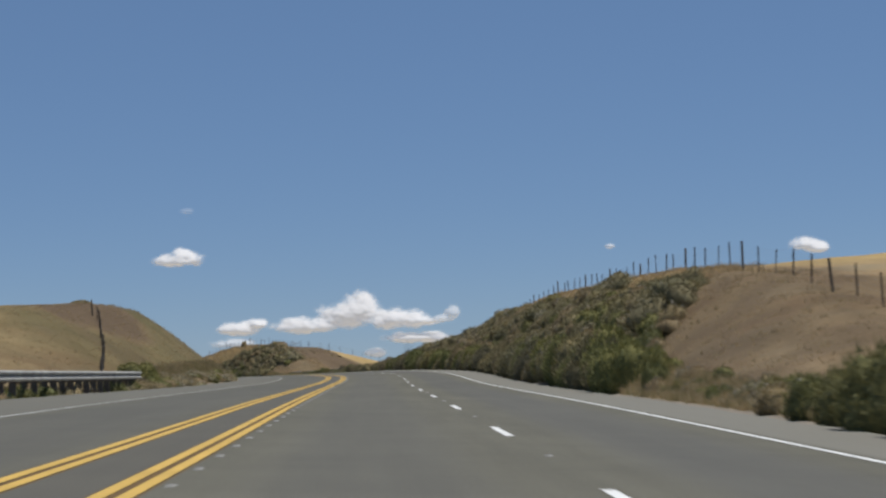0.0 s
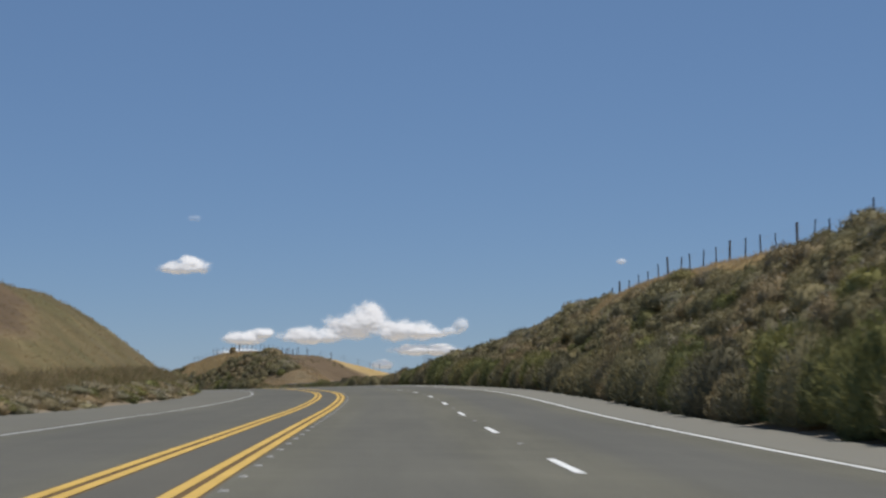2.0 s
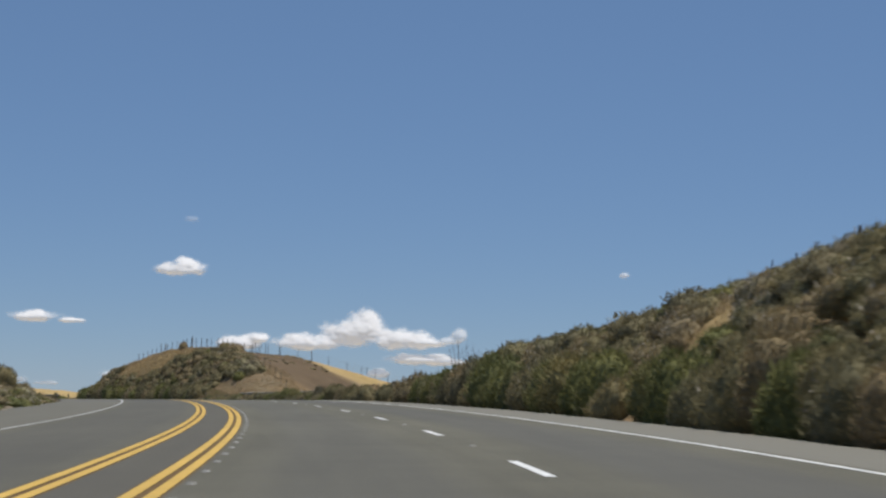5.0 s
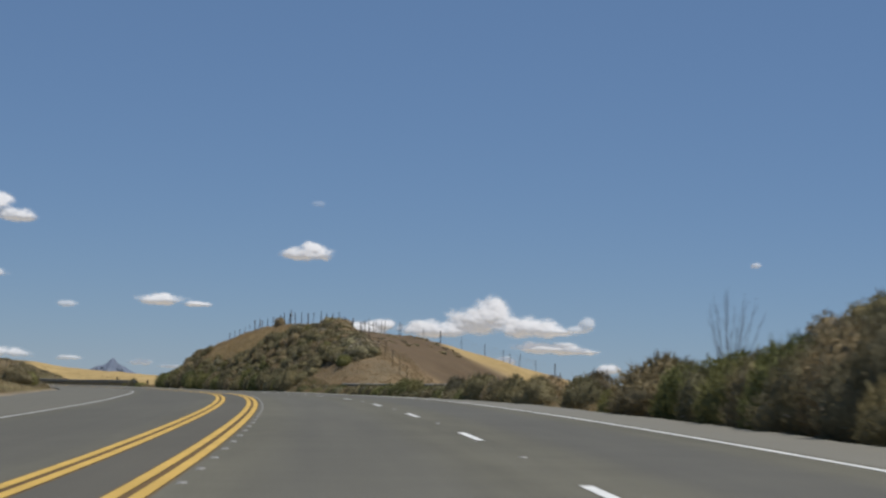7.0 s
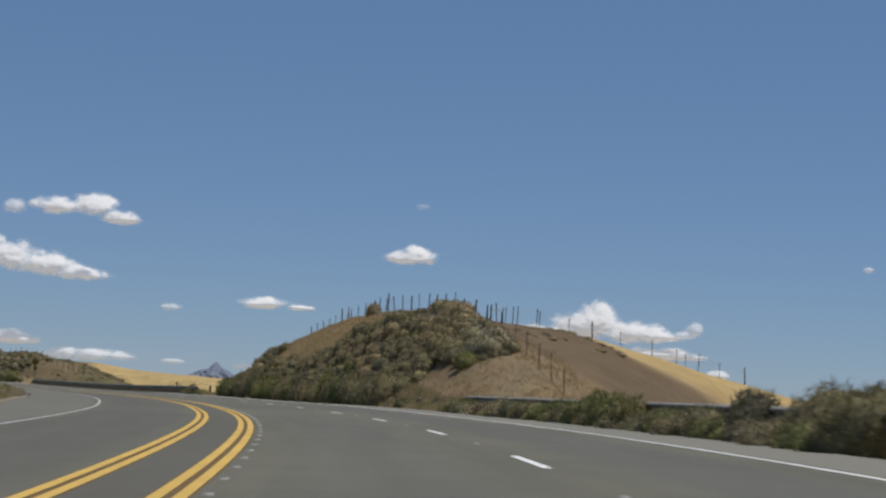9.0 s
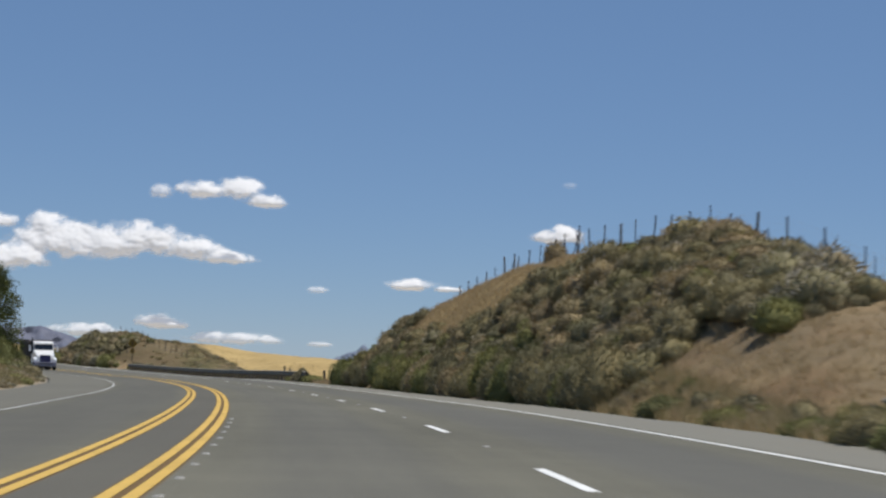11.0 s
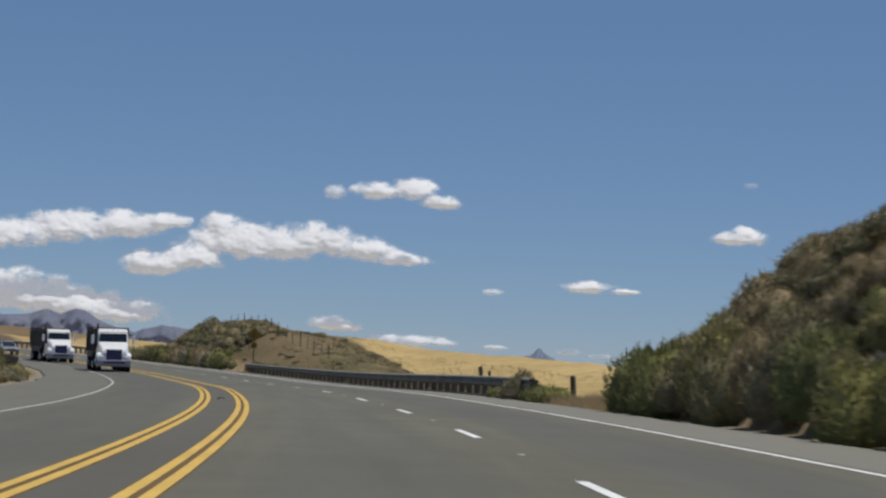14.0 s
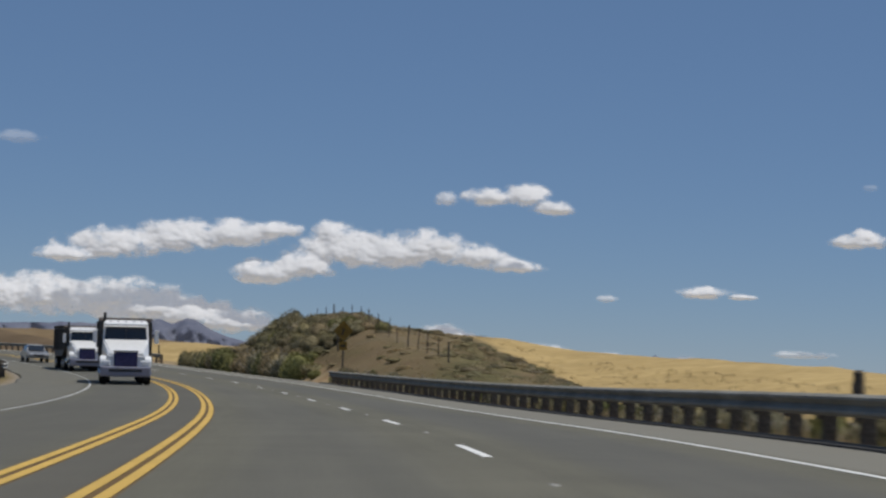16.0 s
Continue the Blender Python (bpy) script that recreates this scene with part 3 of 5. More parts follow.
# ---- scrub ----
def bush_arrays(seed, leaves_n, leaf, upright, seeds, ring, lats):
    """A unit shrub about 1 m across and 1 m high: a lumpy leafy dome, clothed in small blades with longer shoots on top.
    Returns the points, the leaf blades, the dome's triangles and which leaves are seed heads."""
    g = np.random.RandomState(seed)
    knobs = g.normal(size=(13, 3))
    knobs[:, 2] = np.abs(knobs[:, 2])
    knobs /= np.linalg.norm(knobs, axis=1, keepdims=True)
    swell = g.uniform(0.06, 0.17, 13)
    sway = g.uniform(-0.06, 0.06, 2)

    def surface(d):
        """The dome's point in each direction d of the upper half."""
        near = d @ knobs.T
        r = 0.36 + (swell * np.clip((near - 0.72) / 0.28, 0, 1) ** 1.3).max(1)
        low = np.clip(d[:, 2] / 0.32, 0, 1)
        r = r * (0.80 + 0.20 * low * (2 - low))
        p = d * r[:, None] * np.array([1.0, 1.0, 1.75])
        return p + np.array([sway[0], sway[1], 0.0]) * p[:, 2:3]

    d = g.normal(size=(leaves_n, 3))
    d[:, 2] = np.abs(d[:, 2]) * 1.1
    d /= np.linalg.norm(d, axis=1, keepdims=True)
    shoot = g.rand(leaves_n) < 0.10 + 0.12 * (upright > 1)
    depth = np.where(shoot, g.uniform(1.0, 1.13, leaves_n), 1.06 - 0.22 * g.rand(leaves_n) ** 1.6)
    p = surface(d) * depth[:, None]
    up = d * 0.75 + np.array([0, 0, 0.55 * upright]) + g.normal(size=(leaves_n, 3)) * 0.5
    up[shoot] = d[shoot] * 0.5 + np.array([0, 0, 0.9]) + g.normal(size=(shoot.sum(), 3)) * 0.25
    up /= np.linalg.norm(up, axis=1, keepdims=True)
    side = np.cross(up, d + 0.7 * g.normal(size=(leaves_n, 3)))
    side /= np.linalg.norm(side, axis=1, keepdims=True) + 1e-6
    size = leaf * g.uniform(0.6, 1.4, (leaves_n, 1)) * np.where(shoot, 1.9, 1.0)[:, None]
    w = size * g.uniform(0.18, 0.34, (leaves_n, 1)) * np.where(shoot, 0.55, 1.0)[:, None]
    bend = np.cross(side, up) * size * 0.3
    blade = np.stack([p - up * size * 0.5 + side * w, p - up * size * 0.5 - side * w, p + up * size + bend], 1)
    head = (d[:, 2] > 0.25) & (g.rand(leaves_n) < seeds)
    blade[head] += d[head][:, None, :] * 0.03
    v = blade.reshape(-1, 3)
    f = np.arange(3 * leaves_n).reshape(-1, 3)
    # the dome
    el = np.linspace(0.0, 1.35, lats)
    az = np.linspace(0, 2 * np.pi, ring, endpoint=False)
    ee, aa = np.meshgrid(el, az, indexing="ij")
    dirs = np.stack([np.cos(ee) * np.cos(aa), np.cos(ee) * np.sin(aa), np.sin(ee)], -1).reshape(-1, 3)
    dome = np.vstack([surface(dirs) * 0.93 * (1 + 0.035 * g.normal(size=(len(dirs), 1))), surface(np.array([[0.0, 0.0, 1.0]])) * 0.93])
    base, tris = len(v), []
    for i in range(lats - 1):
        for j in range(ring):
            c = (j + 1) % ring
            lo, hi = base + i * ring, base + (i + 1) * ring
            tris += [(lo + j, lo + c, hi + c), (lo + j, hi + c, hi + j)]
    top = base + lats * ring
    tris += [(top - ring + j, top - ring + (j + 1) % ring, top) for j in range(ring)]
    return np.vstack([v, dome]), f, np.array(tris), head


def quick_mesh(name, v, tris, mats, index, tint=None, rounded=None):
    """A mesh of triangles, filled in one go; rounded marks the smooth faces."""
    me = bpy.data.meshes.new(name)
    n = len(tris)
    me.vertices.add(len(v))
    me.vertices.foreach_set("co", np.asarray(v, dtype=np.float32).ravel())
    me.loops.add(3 * n)
    me.loops.foreach_set("vertex_index", tris.ravel().astype(np.int32))
    me.polygons.add(n)
    me.polygons.foreach_set("loop_start", (np.arange(n) * 3).astype(np.int32))
    me.polygons.foreach_set("material_index", np.asarray(index, dtype=np.int32))
    if rounded is not None:
        me.polygons.foreach_set("use_smooth", np.asarray(rounded, dtype=bool))
    for m in mats:
        me.materials.append(m)
    if tint is not None:
        me.attributes.new("tint", "FLOAT", "POINT").data.foreach_set("value", np.asarray(tint, dtype=np.float32))
    me.update(calc_edges=True)
    me.validate()
    return me


KINDS = 4                   # grey-green, olive-green, dry brown, pale-flowered


def bush_set(count, leaf, ring, lats):
    return [[bush_arrays(10 + 20 * kind + k, count, leaf * (1.0, 1.1, 0.95, 1.0)[kind] * (0.92 + 0.08 * (k % 3)), (0.8, 0.7, 1.2, 0.9)[kind], (0.015, 0.0, 0.10, 0.30)[kind], ring, lats) for k in range(5)]
            for kind in range(KINDS)]


NEAR_BUSHES, BUSHES = bush_set(2300, 0.040, 20, 9), bush_set(900, 0.055, 14, 7)


def bush_mesh(kind, k):
    v, f, core, head = NEAR_BUSHES[kind][k]
    return quick_mesh("shrub", v, np.vstack([f, core]), (MAT_LEAF[kind], MAT_SEED), np.concatenate([head.astype(int), np.zeros(len(core))]),
                      rounded=np.arange(len(f) + len(core)) >= len(f))


BUSH_MESHES = [[bush_mesh(kind, k) for k in range(5)] for kind in range(KINDS)]
rng = np.random.RandomState(5)
BUSH_LABEL = ("grey-green rounded scrub bush on the cut bank", "olive-green leafy scrub bush beside the road", "dry brown scrub bush with pale seed heads",
              "grey-green bush covered in pale flower heads")
stuff_bushes = []           # (s, u, width, height, kind) of the joined scrub


def one_bush(s, u, width, height, kind, group="roadside scrub"):
    ob = new("shrub", BUSH_MESHES[kind][rng.randint(5)])
    x, y, z = place(s, u, float(ground_level(s, u)) - 0.05)
    ob.matrix_basis = pose(x, y, z, 0, 0, rng.uniform(0, 360)) @ Matrix.Diagonal((1.12 * width, 1.12 * width * rng.uniform(0.85, 1.15), 1.22 * height, 1))
    return tagged(ob, BUSH_LABEL[kind], "bush", group)


def slope_kind(s, u):
    """Kinds grow in patches; green ones keep to the foot of the bank."""
    if u < 6.5 and s < 500:
        return rng.choice([0, 0, 0, 1, 1])
    n = float(fbm(s, u * 3, 6.0)) + rng.uniform(-0.35, 0.35)
    if n > 0.42:
        return 2
    if n < -0.45:
        return 3 if rng.rand() < 0.5 else 2
    return 1 if rng.rand() < (0.34 if u < 7.4 else 0.1) else 0


def scrub_bank(s0, s1, cover, wide=1.0):
    """Scrub on the right-hand bank between s0 and s1; cover(s, u) is the height allowed to a bush there, 0 for none."""
    spots = []
    s = s0
    while s < s1:                                   # the row at the foot, single bushes
        u = rng.uniform(5.85, 6.25)
        if cover(s, u) > 0:
            w = rng.uniform(1.35, 2.05) * wide
            spots.append((s, u, w))
            spot = (s, u, w, w * rng.uniform(0.76, 0.93), slope_kind(s, u))
            if s < 500:
                one_bush(*spot)
            else:
                stuff_bushes.append(spot)
        s += rng.uniform(1.4, 2.35) * wide
    for _ in range(int((s1 - s0) * 60)):
        s, u = rng.uniform(s0, s1), rng.uniform(6.5, 11.9)
        tall = cover(s, u)
        if tall <= 0:
            continue
        w = rng.uniform(0.8, 1.65) * wide * (1.0 if u < 9.5 else 0.8)
        a = np.array(spots) if spots else np.zeros((0, 3))
        gap = np.hypot(a[:, 0] - s, (a[:, 1] - u) * 1.25)
        if len(a) and (gap < 0.27 * (a[:, 2] + w)).any():
            continue
        spots.append((s, u, w))
        stuff_bushes.append((s, u, w, min(tall, w * rng.uniform(0.52, 0.8)), slope_kind(s, u)))


def cover_1(s, u):
    if s < 86 + max(0.0, u - 6.5) * 3.2:
        return 0.0
    if abs(s - np.interp(u, (6.0, 7.5, 9.3, 11.5), (170.5, 171.0, 173.2, 180.0))) < (0.9 if u < 7.2 else 2.0):
        return 0.0                                  # two grassy gullies
    if abs(s - np.interp(u, (6.0, 8.0, 10.5), (196.2, 197.8, 203.5))) < 2.5:
        return 0.0
    if s > 241 + (2 if u > 8 else 0):
        return 0.0
    if s > 184:
        return (0.72 if s < 212 else 1.15) if u > 9.6 else 1.5
    top = 9.75 + 0.55 * math.sin(s * 0.21) + 0.35 * math.sin(s * 0.53 + 1) - 0.6 * float(smooth(s, 140, 160)) * float(smooth(-s, -182, -176))
    return 0.0 if u > top else (0.75 if u > top - 0.9 else 1.5)


def cover_2(s, u):
    if s < (348 if u < 8.7 else 343.5):
        return 0.0
    if s > 412:
        return (0.9 if u > 7.2 else 1.4) if s < 421.5 + 1.6 * (u - 6) and u < 9.2 else 0.0
    top = float(np.interp(s, (343, 348, 364, 370, 379, 383, 395, 412), (11.2, 11.5, 11.5, 9.9, 9.2, 7.9, 7.7, 7.9))) + 0.25 * math.sin(s * 0.9)
    return 0.0 if u > top else (0.95 if u > top - 1.2 else 1.5)


def cover_3(s, u):
    if s < 556 and not (s > 551 and u < 6.6):
        return 0.0
    return 2.0 if 569 < s < 584 and 7.2 < u < 10.6 else (0.8 if u > 9 else 1.3)


scrub_bank(84, 245, cover_1)
scrub_bank(342, 430, cover_2)
scrub_bank(551, 596, cover_3, 1.25)
for s, u, w, h in ((572, 9.2, 2.6, 1.7), (575, 9.6, 2.8, 2.0), (578, 9.2, 2.8, 2.0), (581, 8.6, 2.6, 1.7), (584, 8.0, 2.4, 1.4), (570, 10.2, 2.0, 1.2), (576, 8.2, 2.4, 1.5), (588, 7.4, 2.2, 1.2)):
    stuff_bushes.append((s, u, w, h, 0))
for s, u, w, h, k in ((358, 11.5, 2.0, 0.95, 0), (360.5, 11.7, 2.2, 1.1, 2), (363, 11.5, 2.3, 1.15, 0), (365.5, 11.6, 1.9, 0.9, 0), (355.5, 11.2, 1.9, 0.85, 2), (352.5, 11.0, 1.8, 0.8, 0),
                      (344.6, 10.2, 2.0, 1.25, 3), (346.2, 10.8, 2.2, 1.35, 3), (348.0, 10.2, 2.0, 1.2, 3), (345.0, 9.4, 1.7, 1.0, 3), (347.5, 9.3, 1.8, 1.0, 0)):
    stuff_bushes.append((s, u, w, h, k))
for k in range(150):                                 # ragged brush along the lower edge of the ripe field
    u = rng.uniform(6.8, 19)
    stuff_bushes.append((float(field_edge(u)) + rng.uniform(-1, 5), u, rng.uniform(0.7, 1.5), rng.uniform(0.2, 0.5), 2 if rng.rand() < 0.6 else 0))
for k in range(230):
    u = rng.uniform(7, 20)
    stuff_bushes.append((rng.uniform(float(field_edge(u)) + 3, 592), u, rng.uniform(0.6, 1.4), rng.uniform(0.14, 0.34), rng.choice([0, 0, 2])))
for s, u, w, h, k in ((246.3, 6.0, 2.1, 1.45, 0), (247.2, 6.7, 1.6, 1.2, 0), (242.5, 6.0, 1.7, 1.15, 1), (240.2, 6.3, 1.9, 1.3, 1), (251.6, 5.9, 1.0, 0.7, 1), (257.2, 6.0, 1.6, 1.15, 0), (258.4, 6.5, 1.4, 1.1, 2),
                      (264, 5.6, 1.5, 0.95, 0), (266, 6.2, 1.6, 1.1, 2), (268.5, 5.6, 1.5, 1.0, 0), (271.5, 5.6, 1.6, 1.05, 0), (274, 5.8, 1.3, 0.9, 2), (277.5, 5.6, 1.5, 1.1, 0), (280.3, 5.7, 1.4, 1.1, 0), (284.3, 5.6, 1.2, 1.15, 0),
                      (288, 5.5, 1.1, 0.62, 0), (291, 5.4, 1.0, 0.6, 0), (295, 5.4, 1.2, 0.8, 1), (298.0, 5.5, 1.5, 1.0, 1), (301, 5.4, 1.2, 0.85, 1), (304, 5.4, 1.0, 0.6, 0), (308, 5.4, 1.0, 0.45, 0), (312, 5.4, 1.1, 0.45, 0),
                      (316, 5.5, 1.0, 0.5, 0), (320, 5.5, 0.9, 0.45, 0), (330, 5.9, 0.8, 0.4, 1), (336, 6.0, 0.9, 0.45, 1), (341.5, 6.0, 1.2, 0.55, 1), (346.0, 6.1, 1.0, 0.45, 2),
                      (38, 5.7, 1.7, 1.4, 0), (41, 5.8, 1.7, 1.35, 0), (44, 5.7, 1.7, 1.45, 0), (47, 5.6, 1.7, 1.45, 0), (50, 5.7, 1.6, 1.4, 1), (53, 5.6, 1.5, 1.3, 1), (56, 5.8, 1.4, 1.0, 1), (59, 5.9, 1.2, 0.85, 1), (62, 5.9, 1.1, 0.6, 2),
                      (64, 6.2, 0.9, 0.5, 2), (70, 6.1, 0.7, 0.4, 1), (80.6, 6.1, 0.9, 0.8, 1), (82, 6.3, 0.8, 1.1, 1),
                      (434.0, 5.8, 1.3, 0.6, 1), (435.2, 5.5, 1.0, 0.6, 1), (437.7, 5.5, 1.5, 0.95, 0), (439.0, 5.4, 1.0, 0.7, 0), (440.6, 5.3, 1.0, 0.5, 1), (457, 7.4, 1.3, 0.9, 0), (459, 7.6, 0.8, 0.6, 0),
                      (540, 6.3, 0.9, 0.45, 1), (549, 6.3, 1.0, 0.5, 1)):
    one_bush(s, u, w, h, k)
for k in range(150):                                 # weeds along the far verge
    stuff_bushes.append((107 + 1.0 * k + rng.uniform(-1.0, 1.0), rng.uniform(-12.6, -11.6), rng.uniform(0.9, 1.9), rng.uniform(0.25, 0.6), rng.choice([3, 1, 2, 2])))
for k in range(40):                                 # weeds under the far rail
    stuff_bushes.append((32 + 2.05 * k, rng.uniform(-11.95, -11.7), rng.uniform(0.8, 1.4), rng.uniform(0.35, 0.6), rng.choice([0, 1, 2])))
for k in range(26):
    stuff_bushes.append((34 + 3.2 * k + rng.uniform(-1.5, 1.5), rng.uniform(-13.1, -12.2), rng.uniform(1.2, 2.0), rng.uniform(0.5, 0.9), rng.choice([0, 1, 2])))
for k in range(44):                                  # brush on the far flank of the grassy hill
    u = rng.uniform(13.5, 24)
    w = rng.uniform(0.5, 1.0)
    stuff_bushes.append((rng.uniform(358, 374) + 0.8 * (u - 12), u, w, w * rng.uniform(0.2, 0.34), 2 if rng.rand() < 0.7 else 0))
for k in range(46):                                  # dark weeds at the foot of the short rail
    one_bush(278 + 1.05 * k + rng.uniform(-0.4, 0.4), rng.uniform(5.35, 5.6), rng.uniform(0.9, 1.5), rng.uniform(0.42, 0.68), rng.choice([0, 0, 1]))
for k in range(34):                                  # rank weeds and dry stalks at the foot of the bare spurs
    w = rng.uniform(0.45, 0.95)
    stuff_bushes.append((rng.uniform(325, 347), 6.1 + 1.1 * rng.rand() ** 2, w, w * rng.uniform(0.5, 0.8), rng.choice([2, 0, 1])))
    stuff_bushes.append((rng.uniform(58, 86), 6.1 + 1.0 * rng.rand() ** 2, w, w * rng.uniform(0.5, 0.8), rng.choice([2, 1, 3])))
for s, u, w, h in ((94, 8.0, 2.3, 1.45), (96.5, 9.0, 2.2, 1.3), (127, 10.6, 1.8, 0.95), (150, 8.6, 2.2, 1.3), (185, 9.6, 2.0, 1.1), (207, 9.7, 2.4, 1.1), (210, 8.6, 2.4, 1.4), (222, 9.2, 2.2, 1.2),
                   (233, 8.8, 2.4, 1.4), (368, 9.6, 2.2, 1.4), (371, 9.2, 2.0, 1.2), (376, 8.9, 2.1, 1.25), (419, 8.4, 2.0, 1.1), (417, 8.9, 1.8, 1.0)):
    stuff_bushes.append((s, u, w, h, 0))              # larger dark bushes that stand out of the scrub
for k in range(230):                                 # grey-green and bleached weeds behind the long rail
    stuff_bushes.append((440 + 0.44 * k + rng.uniform(-0.5, 0.5), rng.uniform(5.95, 6.7), rng.uniform(0.6, 1.1), rng.uniform(0.55, 0.95), rng.choice([3, 3, 3, 1, 0])))
for k in range(46):                                  # a dark weedy furrow across the brown bank
    u = rng.uniform(7.4, 20)
    stuff_bushes.append((512 + 3.4 * (u - 7) + rng.uniform(-2.5, 2.5), u, rng.uniform(0.6, 1.3), rng.uniform(0.15, 0.36), rng.choice([2, 0, 0])))
for s, u, w, h, k in [(122.5, -12.5, 1.5, 0.95, 1), (121.3, -13.0, 1.3, 0.8, 1), (160, -20.4, 1.6, 0.35, 0), (240, -12.8, 1.4, 1.0, 0), (300, -13.2, 1.5, 0.9, 0), (306, -12.9, 1.2, 0.7, 1), (318, -13.0, 1.4, 0.9, 0), (336, -12.9, 1.2, 0.7, 2),
                      (454, -13.6, 2.0, 1.9, 1), (457, -13.0, 1.9, 1.5, 1), (451, -14.2, 2.2, 2.0, 1), (447, -13.0, 1.4, 1.0, 0), (455, -12.8, 1.2, 0.8, 0), (388, 11.4, 1.15, 0.95, 0)]:
    one_bush(s, u, w, h, k, "scrub on the far verge")


for k in range(90):                                  # low weeds on the verge before the tree
    stuff_bushes.append((rng.uniform(330, 440), rng.uniform(-13.4, -11.8), rng.uniform(0.7, 1.4), rng.uniform(0.22, 0.5), rng.choice([0, 1, 3, 2])))
for k in range(60):                                  # rank weeds on the bank below the tree
    w = rng.uniform(0.8, 1.7)
    stuff_bushes.append((rng.uniform(428, 468), rng.uniform(-14.6, -11.9), w, w * rng.uniform(0.35, 0.65), rng.choice([0, 1, 1, 3])))


def build_scrub():
    """All remaining scrub of the banks, joined."""
    v, tris, mats, tints, rounded = [], [], [], [], []
    count = 0
    for s, u, w, h, kind in stuff_bushes:
        bv, bf, core, head = BUSHES[kind][rng.randint(5)]
        a = rng.uniform(0, 6.28)
        x, y = bv[:, 0] * w, bv[:, 1] * w
        at = place(s, u, float(ground_level(s, u)) - 0.08)
        v.append(np.stack([x * math.cos(a) - y * math.sin(a), x * math.sin(a) + y * math.cos(a), bv[:, 2] * h], -1) + at)
        tris += [bf + count, core + count]
        mats += [np.where(head, KINDS, kind), np.full(len(core), kind)]
        rounded += [np.zeros(len(bf), bool), np.ones(len(core), bool)]
        tints.append(np.full(len(bv), rng.rand()))
        count += len(bv)
    me = quick_mesh("hillside_scrub", np.vstack(v), np.vstack(tris), (*MAT_LEAF, MAT_SEED), np.concatenate(mats), np.concatenate(tints), np.concatenate(rounded))
    return tagged(new("hillside_scrub", me), "dense grey-green and brown scrub covering the cut banks", "scrub", kind="stuff")


build_scrub()


def build_grass():
    """Tussocks of dry grass on the banks and verges, joined."""
    g = np.random.RandomState(9)
    # count, from s, to s, from u, to u, height, most green
    beds = ((5200, 88, 260, 5.8, 13.5, 0.17, 0.25), (6500, 322, 445, 5.8, 14.5, 0.17, 0.25), (3200, 495, 600, 6.5, 24, 0.16, 0.6), (4200, 96, 262, -21, -13.0, 0.12, 0.1),
            (1600, 262, 500, -15, -11.8, 0.18, 0.5), (2200, 425, 470, -15, -11.8, 0.32, 0.9), (3000, 320, 430, -13.6, -11.8, 0.3, 0.9), (1100, 60, 98, 6.0, 12.5, 0.15, 0.2), (3800, 322, 352, 6.0, 15.0, 0.22, 0.1), (8000, 366, 420, 7.6, 13.0, 0.26, 0.05),
            (6000, 98, 205, 9.3, 12.8, 0.24, 0.05), (1100, 168, 182, 6.4, 12, 0.24, 0.15), (700, 194, 206, 6.2, 11, 0.24, 0.2), (4200, 54, 90, 5.7, 6.9, 0.3, 0.75),
            (4200, 322, 352, 5.7, 7.2, 0.36, 0.7), (3600, 437, 540, 5.75, 6.6, 0.36, 0.7), (1500, 424, 442, 5.6, 7.6, 0.34, 0.25), (1300, 246, 275, 5.7, 7.6, 0.3, 0.5),
            (6000, 104, 240, -13.4, -11.7, 0.42, 1.0))
    rows = np.concatenate([np.stack([g.uniform(a, b, n), g.uniform(c, d, n), np.full(n, h), np.full(n, green)], -1) for n, a, b, c, d, h, green in beds])
    per = 7
    s, u = rows[:, 0], rows[:, 1]
    at = np.repeat(place(s, u, ground_level(s, u) - 0.03), per, 0)
    tall = np.repeat(rows[:, 2] * g.uniform(0.5, 1.25, len(rows)), per)
    green = np.repeat(np.clip(g.uniform(-0.6, 1.0, len(rows)), 0, 1) * rows[:, 3], per)
    n = len(at)
    a, lean = g.uniform(0, 6.28, n), g.uniform(0.1, 0.9, n)
    root = at + np.stack([g.uniform(-0.14, 0.14, n), g.uniform(-0.14, 0.14, n), np.zeros(n)], -1)
    tip = root + np.stack([np.cos(a) * lean * tall, np.sin(a) * lean * tall, tall * g.uniform(0.7, 1.1, n)], -1)
    side = np.stack([-np.sin(a + 0.9), np.cos(a + 0.9), np.zeros(n)], -1) * (0.009 * g.uniform(0.7, 1.7, n))[:, None]
    v = np.stack([root - side, root + side, tip], 1).reshape(-1, 3)
    me = quick_mesh("dry_grass", v, np.arange(3 * n).reshape(-1, 3), (MAT_BLADES,), np.zeros(n), np.repeat(green, 3))
    return tagged(new("dry_grass", me), "tussocks of dry straw-coloured grass on the slopes", "grass", kind="stuff")


build_grass()


# ---- guardrails ----
def rail_profile():
    """Half of a W-beam section: outward, up."""
    return [(0.0, -0.155), (0.03, -0.15), (0.085, -0.11), (0.085, -0.075), (0.03, -0.03), (0.0, 0.0), (0.03, 0.03), (0.085, 0.075), (0.085, 0.11), (0.03, 0.15), (0.0, 0.155)]


